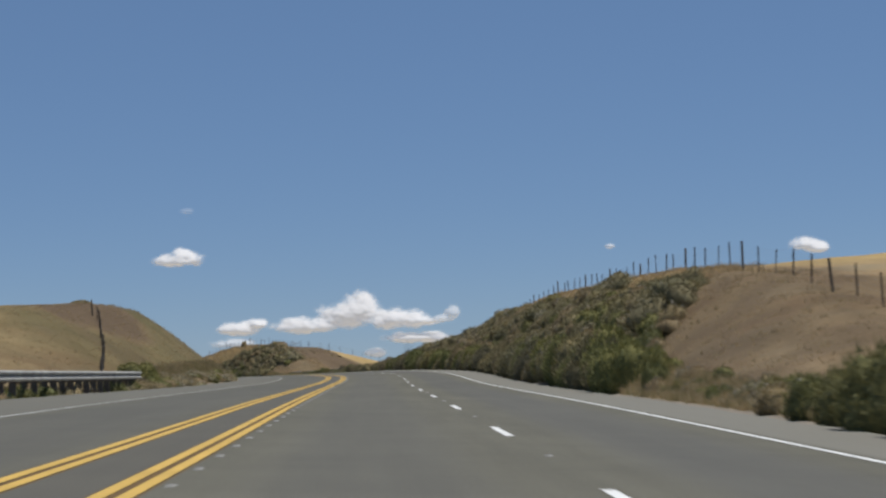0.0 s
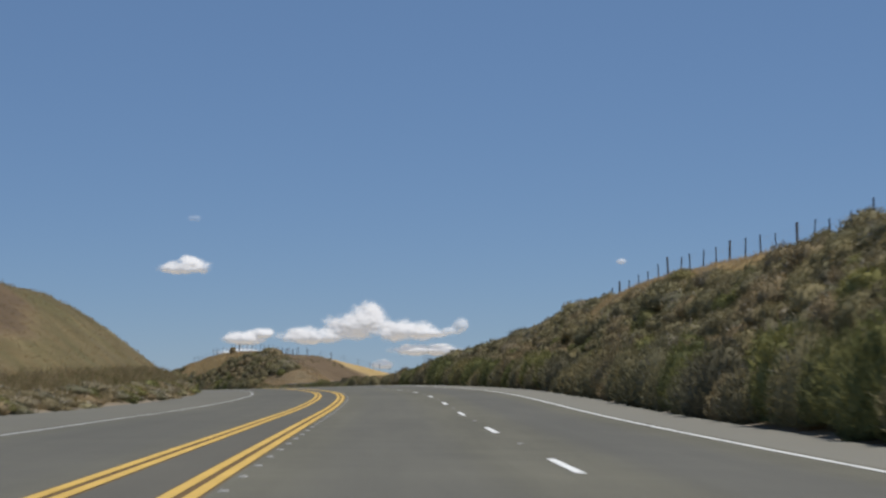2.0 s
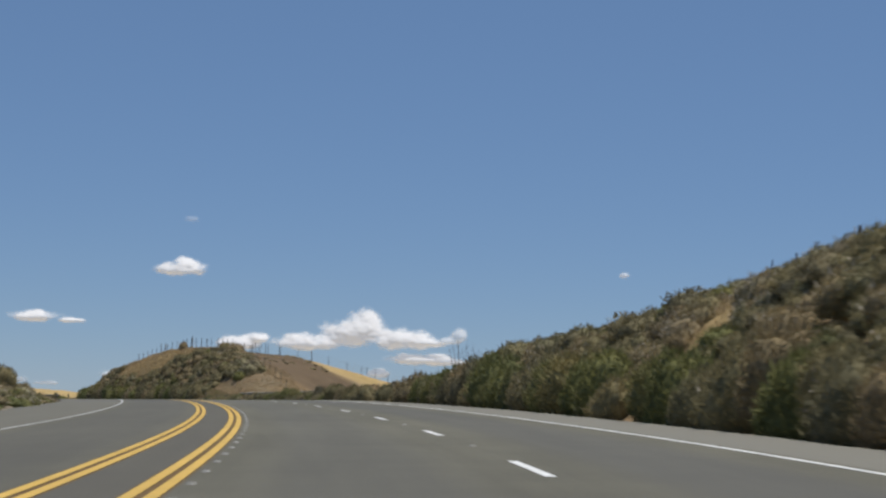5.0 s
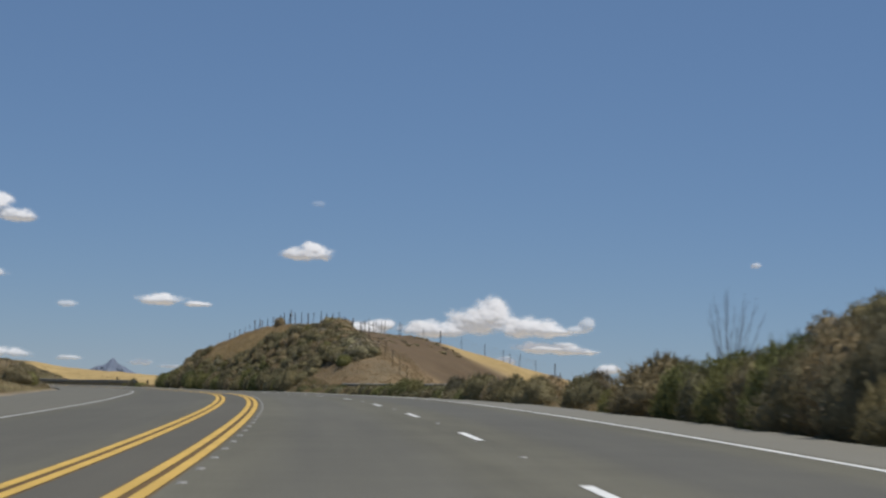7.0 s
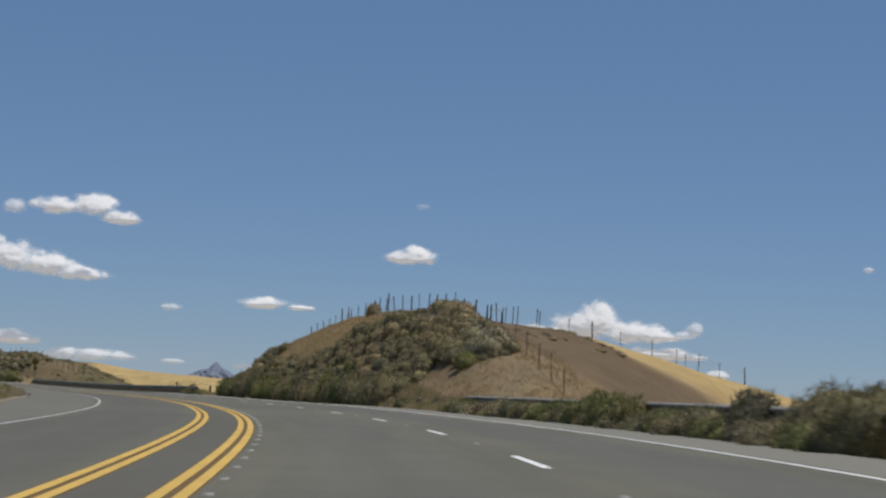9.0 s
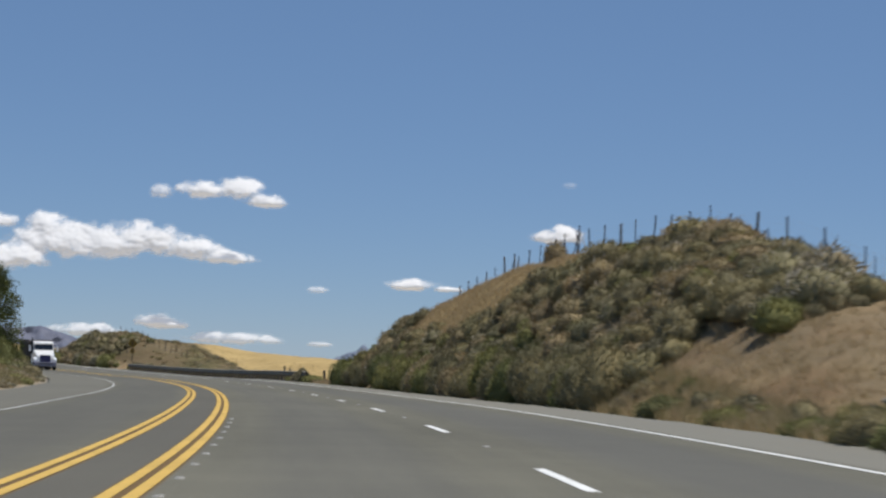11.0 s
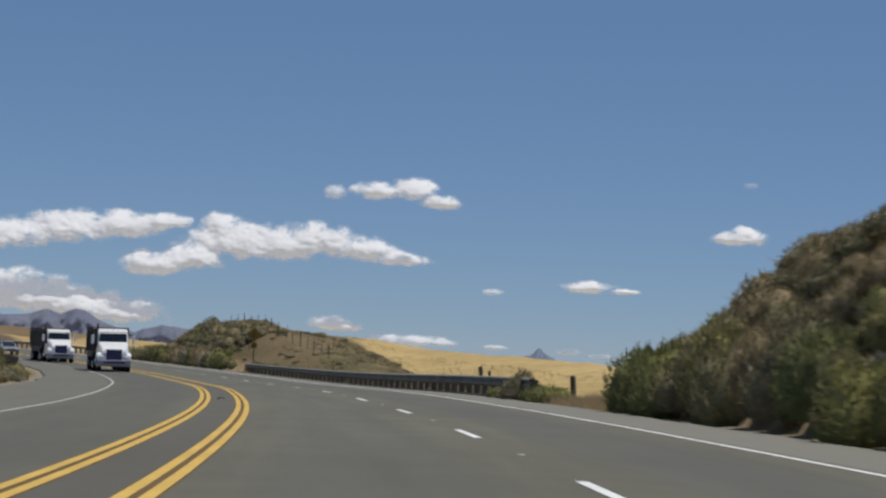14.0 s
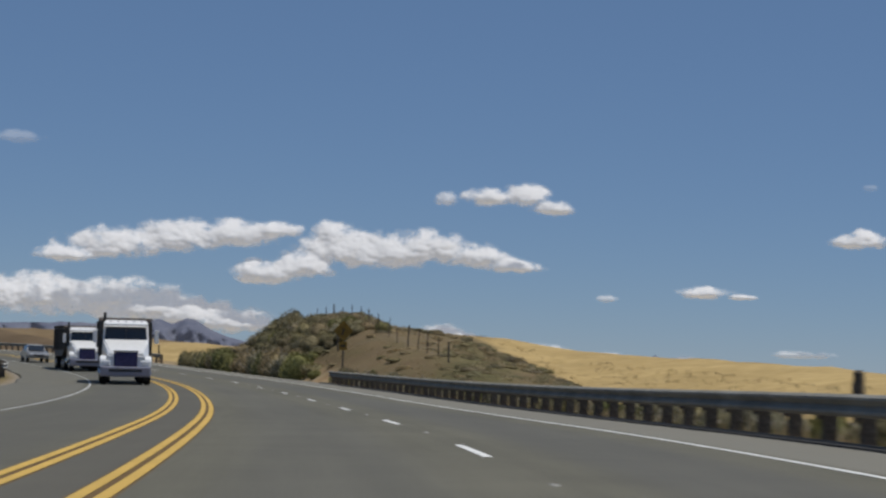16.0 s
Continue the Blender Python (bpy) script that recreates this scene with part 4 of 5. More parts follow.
def guardrail(s0, s1, u, side, label, flare=0.0, high=0.60):
    """A W-beam rail on timber posts. side: -1 faces the road from the right, 1 from the left."""
    root = new("guardrail")
    x0, y0, z0 = place(s0, u, 0)
    root.location = (x0, y0, z0)
    tagged(root, label, "guardrail", "guardrails")
    inv = Matrix.Translation((-x0, -y0, -z0))

    def at(s):
        e = flare * (smooth(s, s1 - 6, s1) + smooth(-s, -s0 - 6, -s0)) * -side
        return u + e

    s = np.arange(s0, s1 + 0.1, 1.0)
    prof = rail_profile()
    rows = []
    for out, up in prof:
        uu = at(s) + side * (out + 0.02)
        lvl = np.where(True, bank(s) * u, 0) + high + up
        rows.append(place(s, uu, lvl) - (x0, y0, z0))
    rows += [place(s, at(s) + side * (out + 0.012), bank(s) * u + high + up) - (x0, y0, z0) for out, up in reversed(prof)]
    v = np.stack(rows, 1).reshape(-1, 3)
    m = len(rows)
    f = [(i * m + j, i * m + (j + 1) % m, (i + 1) * m + (j + 1) % m, (i + 1) * m + j) for i in range(len(s) - 1) for j in range(m)]
    f += [tuple(range(m)), tuple(range((len(s) - 1) * m, len(s) * m))]
    # rails on the right take the steel with shade in its colour
    beam = mesh_object("beam", v, f, MAT_STEEL if side > 0 else MAT_SHADED_STEEL, root)
    bm = bmesh.new(); bm.from_mesh(beam.data); bmesh.ops.recalc_face_normals(bm, faces=bm.faces); bm.to_mesh(beam.data); bm.free()
    pm = bpy.data.meshes.new("post")
    bm = bmesh.new()
    box(bm, (0.2, 0.13, 1.05), (0.16 * -side, 0, 0.16 + high - 0.6), 0.012)
    box(bm, (0.16, 0.14, 0.34), (0.03 * -side - 0.035 * side, 0, high - 0.04), 0.01)
    bm.to_mesh(pm); bm.free()
    pm.materials.append(MAT_WOOD)
    k = s0 + 0.4
    while k < s1:
        ob = new("post", pm)
        ob.parent = root
        x, y, z = place(k, at(k), bank(k) * u) - (x0, y0, z0)
        ob.matrix_basis = pose(x, y, z, rng.uniform(-1.5, 1.5), rng.uniform(-1.5, 1.5), math.degrees(heading(k)))
        k += 1.905
    return root


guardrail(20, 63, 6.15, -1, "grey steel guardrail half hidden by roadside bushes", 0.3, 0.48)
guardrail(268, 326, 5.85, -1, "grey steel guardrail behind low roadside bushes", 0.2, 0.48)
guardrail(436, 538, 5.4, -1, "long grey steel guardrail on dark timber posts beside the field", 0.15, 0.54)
guardrail(30, 114, -11.5, 1, "grey steel guardrail along the far verge", 0.2)
guardrail(536, 585, -12.0, 1, "grey steel guardrail at the inside of the bend", 0.2)
guardrail(606, 690, 5.9, -1, "distant grey guardrail on the outer verge of the bend", 0.0)


def berm(s0, s1):
    """A low dark asphalt kerb under the long rail."""
    s = np.arange(s0, s1, 2.0)
    prof = ((5.02, -0.1), (5.06, 0.03), (5.16, 0.055), (5.34, 0.05), (5.44, -0.1))
    v = np.stack([place(s, u, bank(s) * u + z) for u, z in prof], 1).reshape(-1, 3)
    ob = mesh_object("kerb", v, [tuple(q)[::-1] for q in grid_faces(len(s), len(prof))], speckled("dark_asphalt", (0.035, 0.033, 0.03), (0.07, 0.066, 0.06), 12.0))
    tagged(ob, "low dark asphalt kerb under the guardrail", "kerb", kind="structure")


berm(437, 540)


# ---- fences ----
def tpost_mesh():
    bm = bmesh.new()
    box(bm, (0.036, 0.012, 1.45), (0, 0, 0.35))
    box(bm, (0.012, 0.04, 1.45), (0, 0.024, 0.35))
    me = bpy.data.meshes.new("steel_post"); bm.to_mesh(me); bm.free()
    me.materials.append(MAT_TPOST)
    return me


def wood_post_mesh():
    bm = bmesh.new()
    tube(bm, 0.048, 0.043, (0, 0, -0.4), (0, 0, 1.15), 9)
    bmesh.ops.bevel(bm, geom=[e for e in bm.edges if all(v.co.z > 1.0 for v in e.verts)], offset=0.01, segments=1, affect="EDGES")
    me = bpy.data.meshes.new("timber_post"); bm.to_mesh(me); bm.free()
    me.materials.append(MAT_WOOD)
    return me


TPOST, WPOST = tpost_mesh(), wood_post_mesh()


def fence(label, thick, line, extra=(), tall=1.0):
    """Ranch fence: timber posts at the s of thick, four steel posts between two of them, five wires. line(s): its u."""
    root = new("ranch_fence")
    s_mid = thick[len(thick) // 2]
    o = place(s_mid, line(s_mid), 0)
    root.location = o
    tagged(root, label, "fence", "ranch fences")
    posts = [(s, False) for s in extra]
    for a, b in zip(thick, thick[1:]):
        posts.append((a, True))
        n = max(1, round(abs(b - a) / 2.9))
        posts += [(a + (b - a) * k / n, False) for k in range(1, n)]
    posts.append((thick[-1], True))
    tops = []
    for s, timber in posts:
        u = line(s) + rng.uniform(-0.05, 0.05)
        p = place(s, u, float(ground_level(s, u))) - o
        ob = new("timber_post" if timber else "steel_post", WPOST if timber else TPOST)
        ob.parent = root
        k = rng.uniform(0.92, 1.1) * tall
        ob.matrix_basis = pose(*p, rng.uniform(-4, 4), rng.uniform(-4, 4), rng.uniform(0, 360)) @ Matrix.Diagonal((1, 1, k, 1))
        tops.append(p)
    tops = np.array(tops)
    for h in (0.2 * tall, 0.42 * tall, 0.62 * tall, 0.8 * tall, 0.95 * tall):
        v, f = [], []
        for i in range(len(tops)):
            for dx, dz in ((-0.0013, -0.0013), (0.0013, -0.0013), (0.0, 0.0018)):
                v.append(tops[i] + (dx, dx, h + dz))
        for i in range(len(tops) - 1):
            for j in range(3):
                c = (j + 1) % 3
                f.append((3 * i + j, 3 * i + c, 3 * i + 3 + c, 3 * i + 3 + j))
        mesh_object("wire", v, f, MAT_STEEL, root)
    return root


fence("wire ranch fence on timber and steel posts along the cutting's crest", [70, 84.8, 99.2, 113.8, 129.3, 143.2, 156.1, 170.5, 185, 199, 213, 227], lambda s: 12.0, tall=0.86)
fence("wire ranch fence with leaning steel posts on the grassy hilltop", [357.8, 377.6, 391.8, 404, 417.2, 428], lambda s: 12.0, (336, 338.8, 341.6, 344.5, 347.2, 350.6, 354.2), 1.1)
fence("wire ranch fence on the brown hill beyond the field", [533, 545.2, 557.2, 568.8, 580], lambda s: 11.2)
fence("wire ranch fence running down the far flank of the hill", [367.5, 378.4, 384], lambda s: float(np.interp(s, (357.8, 370, 375.3, 378.6, 380.3, 383, 385), (12.0, 15.7, 19.0, 24.4, 29.5, 35.0, 38.0))), (371.5, 373.6, 375.8, 377.2, 379.2, 380.0, 380.8, 381.7, 382.6))
fence("dark-posted fence running down the hill across the road", [114, 120.6, 127.4, 134, 140, 145], lambda s: float(np.interp(s, (114, 120.6, 127.4, 140, 158), (-13.4, -14.1, -15.0, -16.8, -20.6))), tall=0.85)


def brace(s, u, lean):
    """An H-brace of a fence corner: two timber posts and a rail."""
    root = new("fence_brace")
    p = place(s, u, float(ground_level(s, u)))
    root.matrix_basis = pose(*p, 0, 0, math.degrees(heading(s)) + lean)
    tagged(root, "weathered H-brace of slim posts at a fence corner", "fence", "fence braces")
    for y in (-0.62, 0.62):
        part("timber_post", tube(bmesh.new(), 0.035, 0.03, (0, y, -0.3), (0.02, y, 0.85), 8), MAT_WOOD, root)
    part("cross_rail", tube(bmesh.new(), 0.022, 0.022, (0, -0.62, 0.7), (0, 0.62, 0.68), 8), MAT_STEEL, root)
    part("brace_wire", tube(bmesh.new(), 0.006, 0.006, (0, -0.62, 0.1), (0, 0.62, 0.66), 5), MAT_TPOST, root)


def stay(s, u, tall):
    """A tall steel corner post held by two sloping pipes."""
    root = new("corner_post")
    p = place(s, u, float(ground_level(s, u)))
    root.matrix_basis = pose(*p, 0, 0, math.degrees(heading(s)))
    tagged(root, "tall dark steel fence post with sloping pale pipe stays", "post", "fence braces")
    part("post_shaft", tube(bmesh.new(), 0.035, 0.035, (0, 0, -0.3), (0, 0, tall), 8), MAT_TPOST, root)
    part("pipe_stay", tube(bmesh.new(), 0.022, 0.022, (0, 0.02, tall - 0.15), (0.25, -1.35, -0.1), 7), MAT_STEEL, root, "pale galvanised pipe")
    part("pipe_stay", tube(bmesh.new(), 0.022, 0.022, (0, -0.02, tall - 0.3), (-0.2, 0.75, -0.1), 7), MAT_TPOST, root)


brace(369.6, 15.6, -62)
stay(386.5, 12.1, 1.55)
stay(402.0, 12.1, 1.45)


def lone_post(s, u, h, r, label):
    root = new("marker_post")
    p = place(s, u, float(ground_level(s, u)))
    root.matrix_basis = pose(*p, 2, -3, 0)
    tagged(root, label, "post", "lone posts")
    part("post_shaft", tube(bmesh.new(), r, r * 0.95, (0, 0, -0.3), (0, 0, h), 9), MAT_WOOD, root)
    part("post_cap", tube(bmesh.new(), r * 0.95, r * 0.6, (0, 0, h), (0, 0, h + 0.04), 9), MAT_WOOD, root)


lone_post(453.9, 6.7, 1.35, 0.09, "weathered timber post behind the guardrail")
lone_post(435.1, 6.7, 0.92, 0.09, "thick weathered timber post at the end of the guardrail")
lone_post(457.1, 7.6, 1.4, 0.06, "slim timber post at the edge of the ripe field")
lone_post(553, 8.4, 1.6, 0.05, "slim dark post on the brown bank")
lone_post(611, 7.0, 1.5, 0.07, "small leaning post beside the distant bend")


# ---- warning sign ----
def warning_sign(s, u):
    root = new("warning_sign")
    p = place(s, u, float(ground_level(s, u)))
    root.matrix_basis = pose(*p, 0, 0, math.degrees(heading(s)) - 22)
    tagged(root, "dirty, shade-darkened yellow diamond warning sign on a timber post", "road sign")
    # dirt plus the shade of a face turned from the sun, in one ochre
    ochre = speckled("dirty_shaded_sign_yellow", (0.20, 0.12, 0.02), (0.36, 0.22, 0.04), 5.0, 0.6)
    part("sign_post", box(bmesh.new(), (0.09, 0.09, 3.0), (0, 0.05, 1.2), 0.01), MAT_WOOD, root)
    part("diamond_plate", box(bmesh.new(), (0.86, 0.012, 0.86), (0, -0.012, 2.25), 0.004, Matrix.Rotation(radians(45), 4, "Y")), ochre, root, "dirty yellow diamond plate, shade in its colour")
    part("small_plate", box(bmesh.new(), (0.5, 0.012, 0.5), (0, -0.012, 1.38), 0.004), ochre, root, "dirty yellow square plate, shade in its colour")
    dark = plain("sign_black", (0.03, 0.028, 0.025), 0.6)
    part("symbol_bar", box(bmesh.new(), (0.09, 0.006, 0.42), (-0.03, -0.022, 2.2), 0.0, Matrix.Rotation(radians(14), 4, "Y")), dark, root, "black bar of the symbol")
    part("lettering_bar", box(bmesh.new(), (0.3, 0.006, 0.1), (0, -0.022, 1.38), 0.0), dark, root, "dark bar of lettering")


warning_sign(545.5, 7.4)


def tyre_scrap(s, u):
    """A curled strip of shed tread on the pavement."""
    root = new("tyre_scrap")
    p = pave(s, u)
    root.matrix_basis = pose(*p, 0, 0, 35)
    tagged(root, "small black scrap of shed tyre tread on the asphalt", "debris")
    bm = bmesh.new()
    rows = []
    for k in range(9):
        a = k / 8
        x, z = 0.18 * (a - 0.5), 0.006 + 0.03 * math.sin(a * 3.0) ** 2
        w = 0.05 * (0.6 + 0.4 * math.sin(a * 3.1)) + 0.006 * (k % 2)
        rows.append([bm.verts.new(q) for q in ((x, -w, z), (x, w, z + 0.01), (x, w, z + 0.022), (x, -w, z + 0.014))])
    for a, b in zip(rows, rows[1:]):
        for j in range(4):
            bm.faces.new((a[j], a[(j + 1) % 4], b[(j + 1) % 4], b[j]))
    bm.faces.new(rows[0][::-1]); bm.faces.new(rows[-1])
    bmesh.ops.recalc_face_normals(bm, faces=bm.faces)
    part("tread_strip", bm, speckled("shed_rubber", (0.012, 0.012, 0.012), (0.035, 0.034, 0.033), 20.0), root)


tyre_scrap(428.2, -4.0)


# ---- trees ----
def leafy_tree(s, u, height, spread, label):
    root = new("tree")
    p = place(s, u, float(ground_level(s, u)) - 0.1)
    root.location = p
    tagged(root, label, "tree")
    g = np.random.RandomState(31)
    bm = bmesh.new()
    tube(bm, 0.24, 0.16, (0, 0, 0), (0.1, 0.05, height * 0.3), 10)
    tips = []
    for k in range(9):
        a = k * 2.4
        base = Vector((0.1, 0.05, height * (0.22 + 0.03 * k)))
        tip = Vector((math.cos(a) * spread * g.uniform(0.45, 0.75), math.sin(a) * spread * g.uniform(0.45, 0.75), height * g.uniform(0.45, 0.85)))
        tube(bm, 0.1, 0.03, base, tip, 7)
        tips.append(tip)
    part("trunk", bm, MAT_BARK, root)
    v, f, tint = [], [], []
    clumps = []
    for k in range(210):
        z = g.uniform(0.06, 0.95) * height
        r = spread * (0.95 if z < height * 0.7 else 0.75 * math.sqrt(max(0.05, (height - z) / (height * 0.3)))) * math.sqrt(g.rand())
        a = g.uniform(0, 6.28)
        clumps.append((r * math.cos(a), r * math.sin(a), z, g.uniform(0.45, 0.8), g.rand()))
    for cx, cy, cz, r, tn in clumps:
        for _ in range(150):
            d = g.normal(size=3)
            d /= np.linalg.norm(d)
            q = np.array([cx, cy, cz]) + d * r * g.uniform(0.5, 1.1) * np.array([1, 1, 0.8])
            up = d + g.normal(size=3) * 0.6 + np.array([0, 0, -0.3])
            up /= np.linalg.norm(up)
            side = np.cross(up, g.normal(size=3))
            side /= np.linalg.norm(side) + 1e-6
            ln = g.uniform(0.07, 0.13)
            b = len(v)
            v += [q - up * ln * 0.5, q + side * ln * 0.4, q + up * ln, q - side * ln * 0.4]
            f.append((b, b + 1, b + 2, b + 3))
            tint += [tn] * 4
    crown = mesh_object("crown", v, f, MAT_TREE, root)
    attr = crown.data.attributes.new("tint", "FLOAT", "POINT")
    attr.data.foreach_set("value", np.array(tint, dtype=np.float32))


leafy_tree(454.0, -15.3, 7.3, 2.5, "dark green leafy tree on the grassy bank")


def dead_shrub(s, u, height, stems=15):
    """A fan of thin bare stems, each with a few twigs."""
    root = new("dead_shrub")
    p = place(s, u, float(ground_level(s, u)) - 0.05)
    root.location = p
    tagged(root, "bare grey leafless shrub standing above the scrub", "dead shrub")
    g = np.random.RandomState(3)
    for k in range(stems):
        bm = bmesh.new()
        a, lean = k * 2.4, g.uniform(0.05, 0.42)
        tall = height * g.uniform(0.6, 1.05) * (1 - 0.35 * lean)
        pts = [Vector((0.08 * math.cos(a), 0.08 * math.sin(a), 0))]
        for j in range(5):
            pts.append(pts[-1] + Vector((math.cos(a) * lean * tall / 5 + g.uniform(-0.03, 0.03), math.sin(a) * lean * tall / 5 + g.uniform(-0.03, 0.03), tall / 5)))
        for j in range(5):
            tube(bm, 0.013 * (1 - j / 6), 0.013 * (1 - (j + 1) / 6), pts[j], pts[j + 1], 5)
            if j > 1:
                for _ in range(2):
                    b2 = a + g.uniform(-1.2, 1.2)
                    tube(bm, 0.004, 0.0015, pts[j], pts[j] + Vector((math.cos(b2) * 0.16, math.sin(b2) * 0.16, g.uniform(0.2, 0.42))), 4)
        part("bare_stem", bm, MAT_BARK, root)


dead_shrub(252.0, 9.0, 2.9)
dead_shrub(274.0, 7.6, 1.1)


# ---- lorries and car on the opposite lane ----
MAT_CAB = plain("white_lorry_paint", (0.78, 0.78, 0.77), 0.3, 0.0, 0.5)
MAT_GREYP = plain("grey_bumper", (0.27, 0.26, 0.31), 0.45, 0.2)
MAT_GRILLE = speckled("blue_black_grille", (0.035, 0.032, 0.085), (0.075, 0.07, 0.16), 14.0, 0.4, 0.3)
MAT_DARK = plain("dark_plastic", (0.02, 0.02, 0.022), 0.6)
MAT_TYRE = speckled("tyre_rubber", (0.012, 0.012, 0.012), (0.03, 0.03, 0.03), 20.0, 0.9)
MAT_CHROME = plain("chrome", (0.6, 0.6, 0.62), 0.15, 1.0)
MAT_TRAILER = speckled("dull_trailer_steel", (0.07, 0.065, 0.06), (0.14, 0.13, 0.12), 4.0, 0.7, 0.2)
MAT_TARP = speckled("brown_tarpaulin", (0.045, 0.038, 0.034), (0.085, 0.072, 0.062), 3.0, 0.9)
MAT_LAMP = plain("lamp_lens", (0.75, 0.76, 0.78), 0.12, 0.0, 0.8)


def glass_material():
    m, t, b = material("windscreen_glass", 0.05)
    b.inputs["Base Color"].default_value = (0.02, 0.024, 0.03, 1)
    b.inputs["Specular IOR Level"].default_value = 0.6
    b.inputs["Coat Weight"].default_value = 0.3
    return m


MAT_GLASS = glass_material()


def wheel(parent, x, y, r, w):
    tyre_bm = bmesh.new()
    tube(tyre_bm, r, r, (x - w / 2, y, r), (x + w / 2, y, r), 24)
    bmesh.ops.bevel(tyre_bm, geom=[e for e in tyre_bm.edges if len(e.link_faces) == 2 and any(len(fc.verts) > 4 for fc in e.link_faces)], offset=0.05, segments=2, affect="EDGES")
    w_ob = part("wheel", tyre_bm, MAT_TYRE, parent)
    rim = bmesh.new()
    sgn = 1 if x > 0 else -1
    tube(rim, r * 0.56, r * 0.5, (x + sgn * (w / 2 - 0.06), y, r), (x + sgn * (w / 2 + 0.012), y, r), 18)
    tube(rim, r * 0.2, r * 0.14, (x + sgn * (w / 2), y, r), (x + sgn * (w / 2 + 0.06), y, r), 12)
    part("rim", rim, MAT_CHROME, w_ob)


def prism(outline, x0, x1, x_in=None, bevel=0.03):
    """A body from a side outline of (y, z), between x0 and x1; x_in(y, z) narrows it."""
    bm = bmesh.new()
    n = len(outline)
    lo = [bm.verts.new((x0 + (x_in(y, z) if x_in else 0), y, z)) for y, z in outline]
    hi = [bm.verts.new((x1 - (x_in(y, z) if x_in else 0), y, z)) for y, z in outline]
    bm.faces.new(lo)
    bm.faces.new(hi[::-1])
    for i in range(n):
        j = (i + 1) % n
        bm.faces.new((lo[j], lo[i], hi[i], hi[j]))
    bmesh.ops.recalc_face_normals(bm, faces=bm.faces)
    if bevel:
        bmesh.ops.bevel(bm, geom=list(bm.edges), offset=bevel, segments=2, affect="EDGES", clamp_overlap=True)
    return bm


def lorry(s, u, label):
    """A conventional tractor with a tipping trailer; its front looks along -y of its own frame."""
    root = new("lorry")
    p = place(s, u, bank(s) * u)
    root.matrix_basis = pose(*p, 0, -math.degrees(math.atan(bank(s))), math.degrees(heading(s)))
    tagged(root, label, "lorry", "oncoming lorries")
    # bonnet tapers towards the grille
    taper = lambda y, z: 0.44 * max(0.0, min(1.0, (z - 1.1) / 0.6)) * (1 - max(0.0, min(1.0, y / 1.7))) + 0.02
    part("bonnet", prism([(0.05, 0.75), (0.0, 1.36), (0.10, 1.54), (1.75, 2.1), (1.75, 0.75)], -1.08, 1.08, taper, 0.06), MAT_CAB, root, smooth_shade=False)
    cab = part("cab", prism([(1.7, 0.7), (1.7, 2.02), (1.95, 2.74), (2.25, 2.98), (3.6, 3.0), (3.6, 0.7)], -1.1, 1.1, lambda y, z: 0.1 * max(0, (z - 1.9) / 1.1), 0.07), MAT_CAB, root)
    ws = bmesh.new()
    a = [Vector((x, y, z)) for x, y, z in ((-0.98, 1.685, 2.08), (0.98, 1.685, 2.08), (0.92, 1.885, 2.66), (-0.92, 1.885, 2.66))]
    fv = [ws.verts.new(q) for q in a] + [ws.verts.new(q + Vector((0, 0.04, 0))) for q in a]
    for idx in ((0, 1, 2, 3), (7, 6, 5, 4), (0, 4, 5, 1), (1, 5, 6, 2), (2, 6, 7, 3), (3, 7, 4, 0)):
        ws.faces.new([fv[i] for i in idx])
    pane = part("windscreen", ws, MAT_GLASS, cab, "dark windscreen")
    part("windscreen_divider", box(bmesh.new(), (0.05, 0.03, 0.62), (0.0, 1.77, 2.37), 0.008, Matrix.Rotation(radians(-17), 4, "X")), MAT_DARK, cab)
    part("sun_visor", box(bmesh.new(), (2.0, 0.3, 0.1), (0, 1.78, 2.76), 0.03), MAT_CAB, cab)
    for k in (-0.72, -0.36, 0, 0.36, 0.72):
        part("marker_lamp", box(bmesh.new(), (0.1, 0.06, 0.05), (k, 2.02, 2.93), 0.012), MAT_GREYP, cab)
    part("grille", box(bmesh.new(), (1.06, 0.08, 0.66), (0, 0.0, 1.16), 0.04), MAT_GRILLE, root, "blue-black radiator grille")
    part("grille_frame", box(bmesh.new(), (1.16, 0.06, 0.08), (0, -0.02, 1.53), 0.02), MAT_CHROME, root)
    part("bumper", box(bmesh.new(), (2.3, 0.42, 0.46), (0, -0.02, 0.60), 0.07), MAT_GREYP, root, "grey front bumper")
    part("bumper_slot", box(bmesh.new(), (1.5, 0.06, 0.12), (0, -0.225, 0.66), 0.02), MAT_DARK, root)
    for k in (-1, 1):
        part("wing", prism([(-0.05, 0.78), (-0.02, 1.12), (0.25, 1.32), (0.95, 1.34), (1.3, 1.0), (1.3, 0.78)], 0.62 * k if k > 0 else -1.18, 1.18 if k > 0 else -0.62, None, 0.05), MAT_CAB, root)
        part("headlight", box(bmesh.new(), (0.34, 0.1, 0.2), (0.88 * k, -0.06, 0.98), 0.03), MAT_LAMP, root, "clear headlight")
        arm = part("mirror", box(bmesh.new(), (0.2, 0.12, 0.62), (1.42 * k, 1.75, 2.22), 0.03), MAT_CAB, root)
        part("mirror_arm", tube(bmesh.new(), 0.018, 0.018, (1.1 * k, 1.9, 2.55), (1.42 * k, 1.75, 2.5), 7), MAT_DARK, arm)
        part("door_window", box(bmesh.new(), (0.03, 0.9, 0.62), (1.07 * k, 2.55, 2.28), 0.01), MAT_GLASS, cab)
        part("fuel_tank", tube(bmesh.new(), 0.32, 0.32, (0.85 * k, 2.4, 0.62), (0.85 * k, 4.0, 0.62), 18), MAT_CHROME, root)
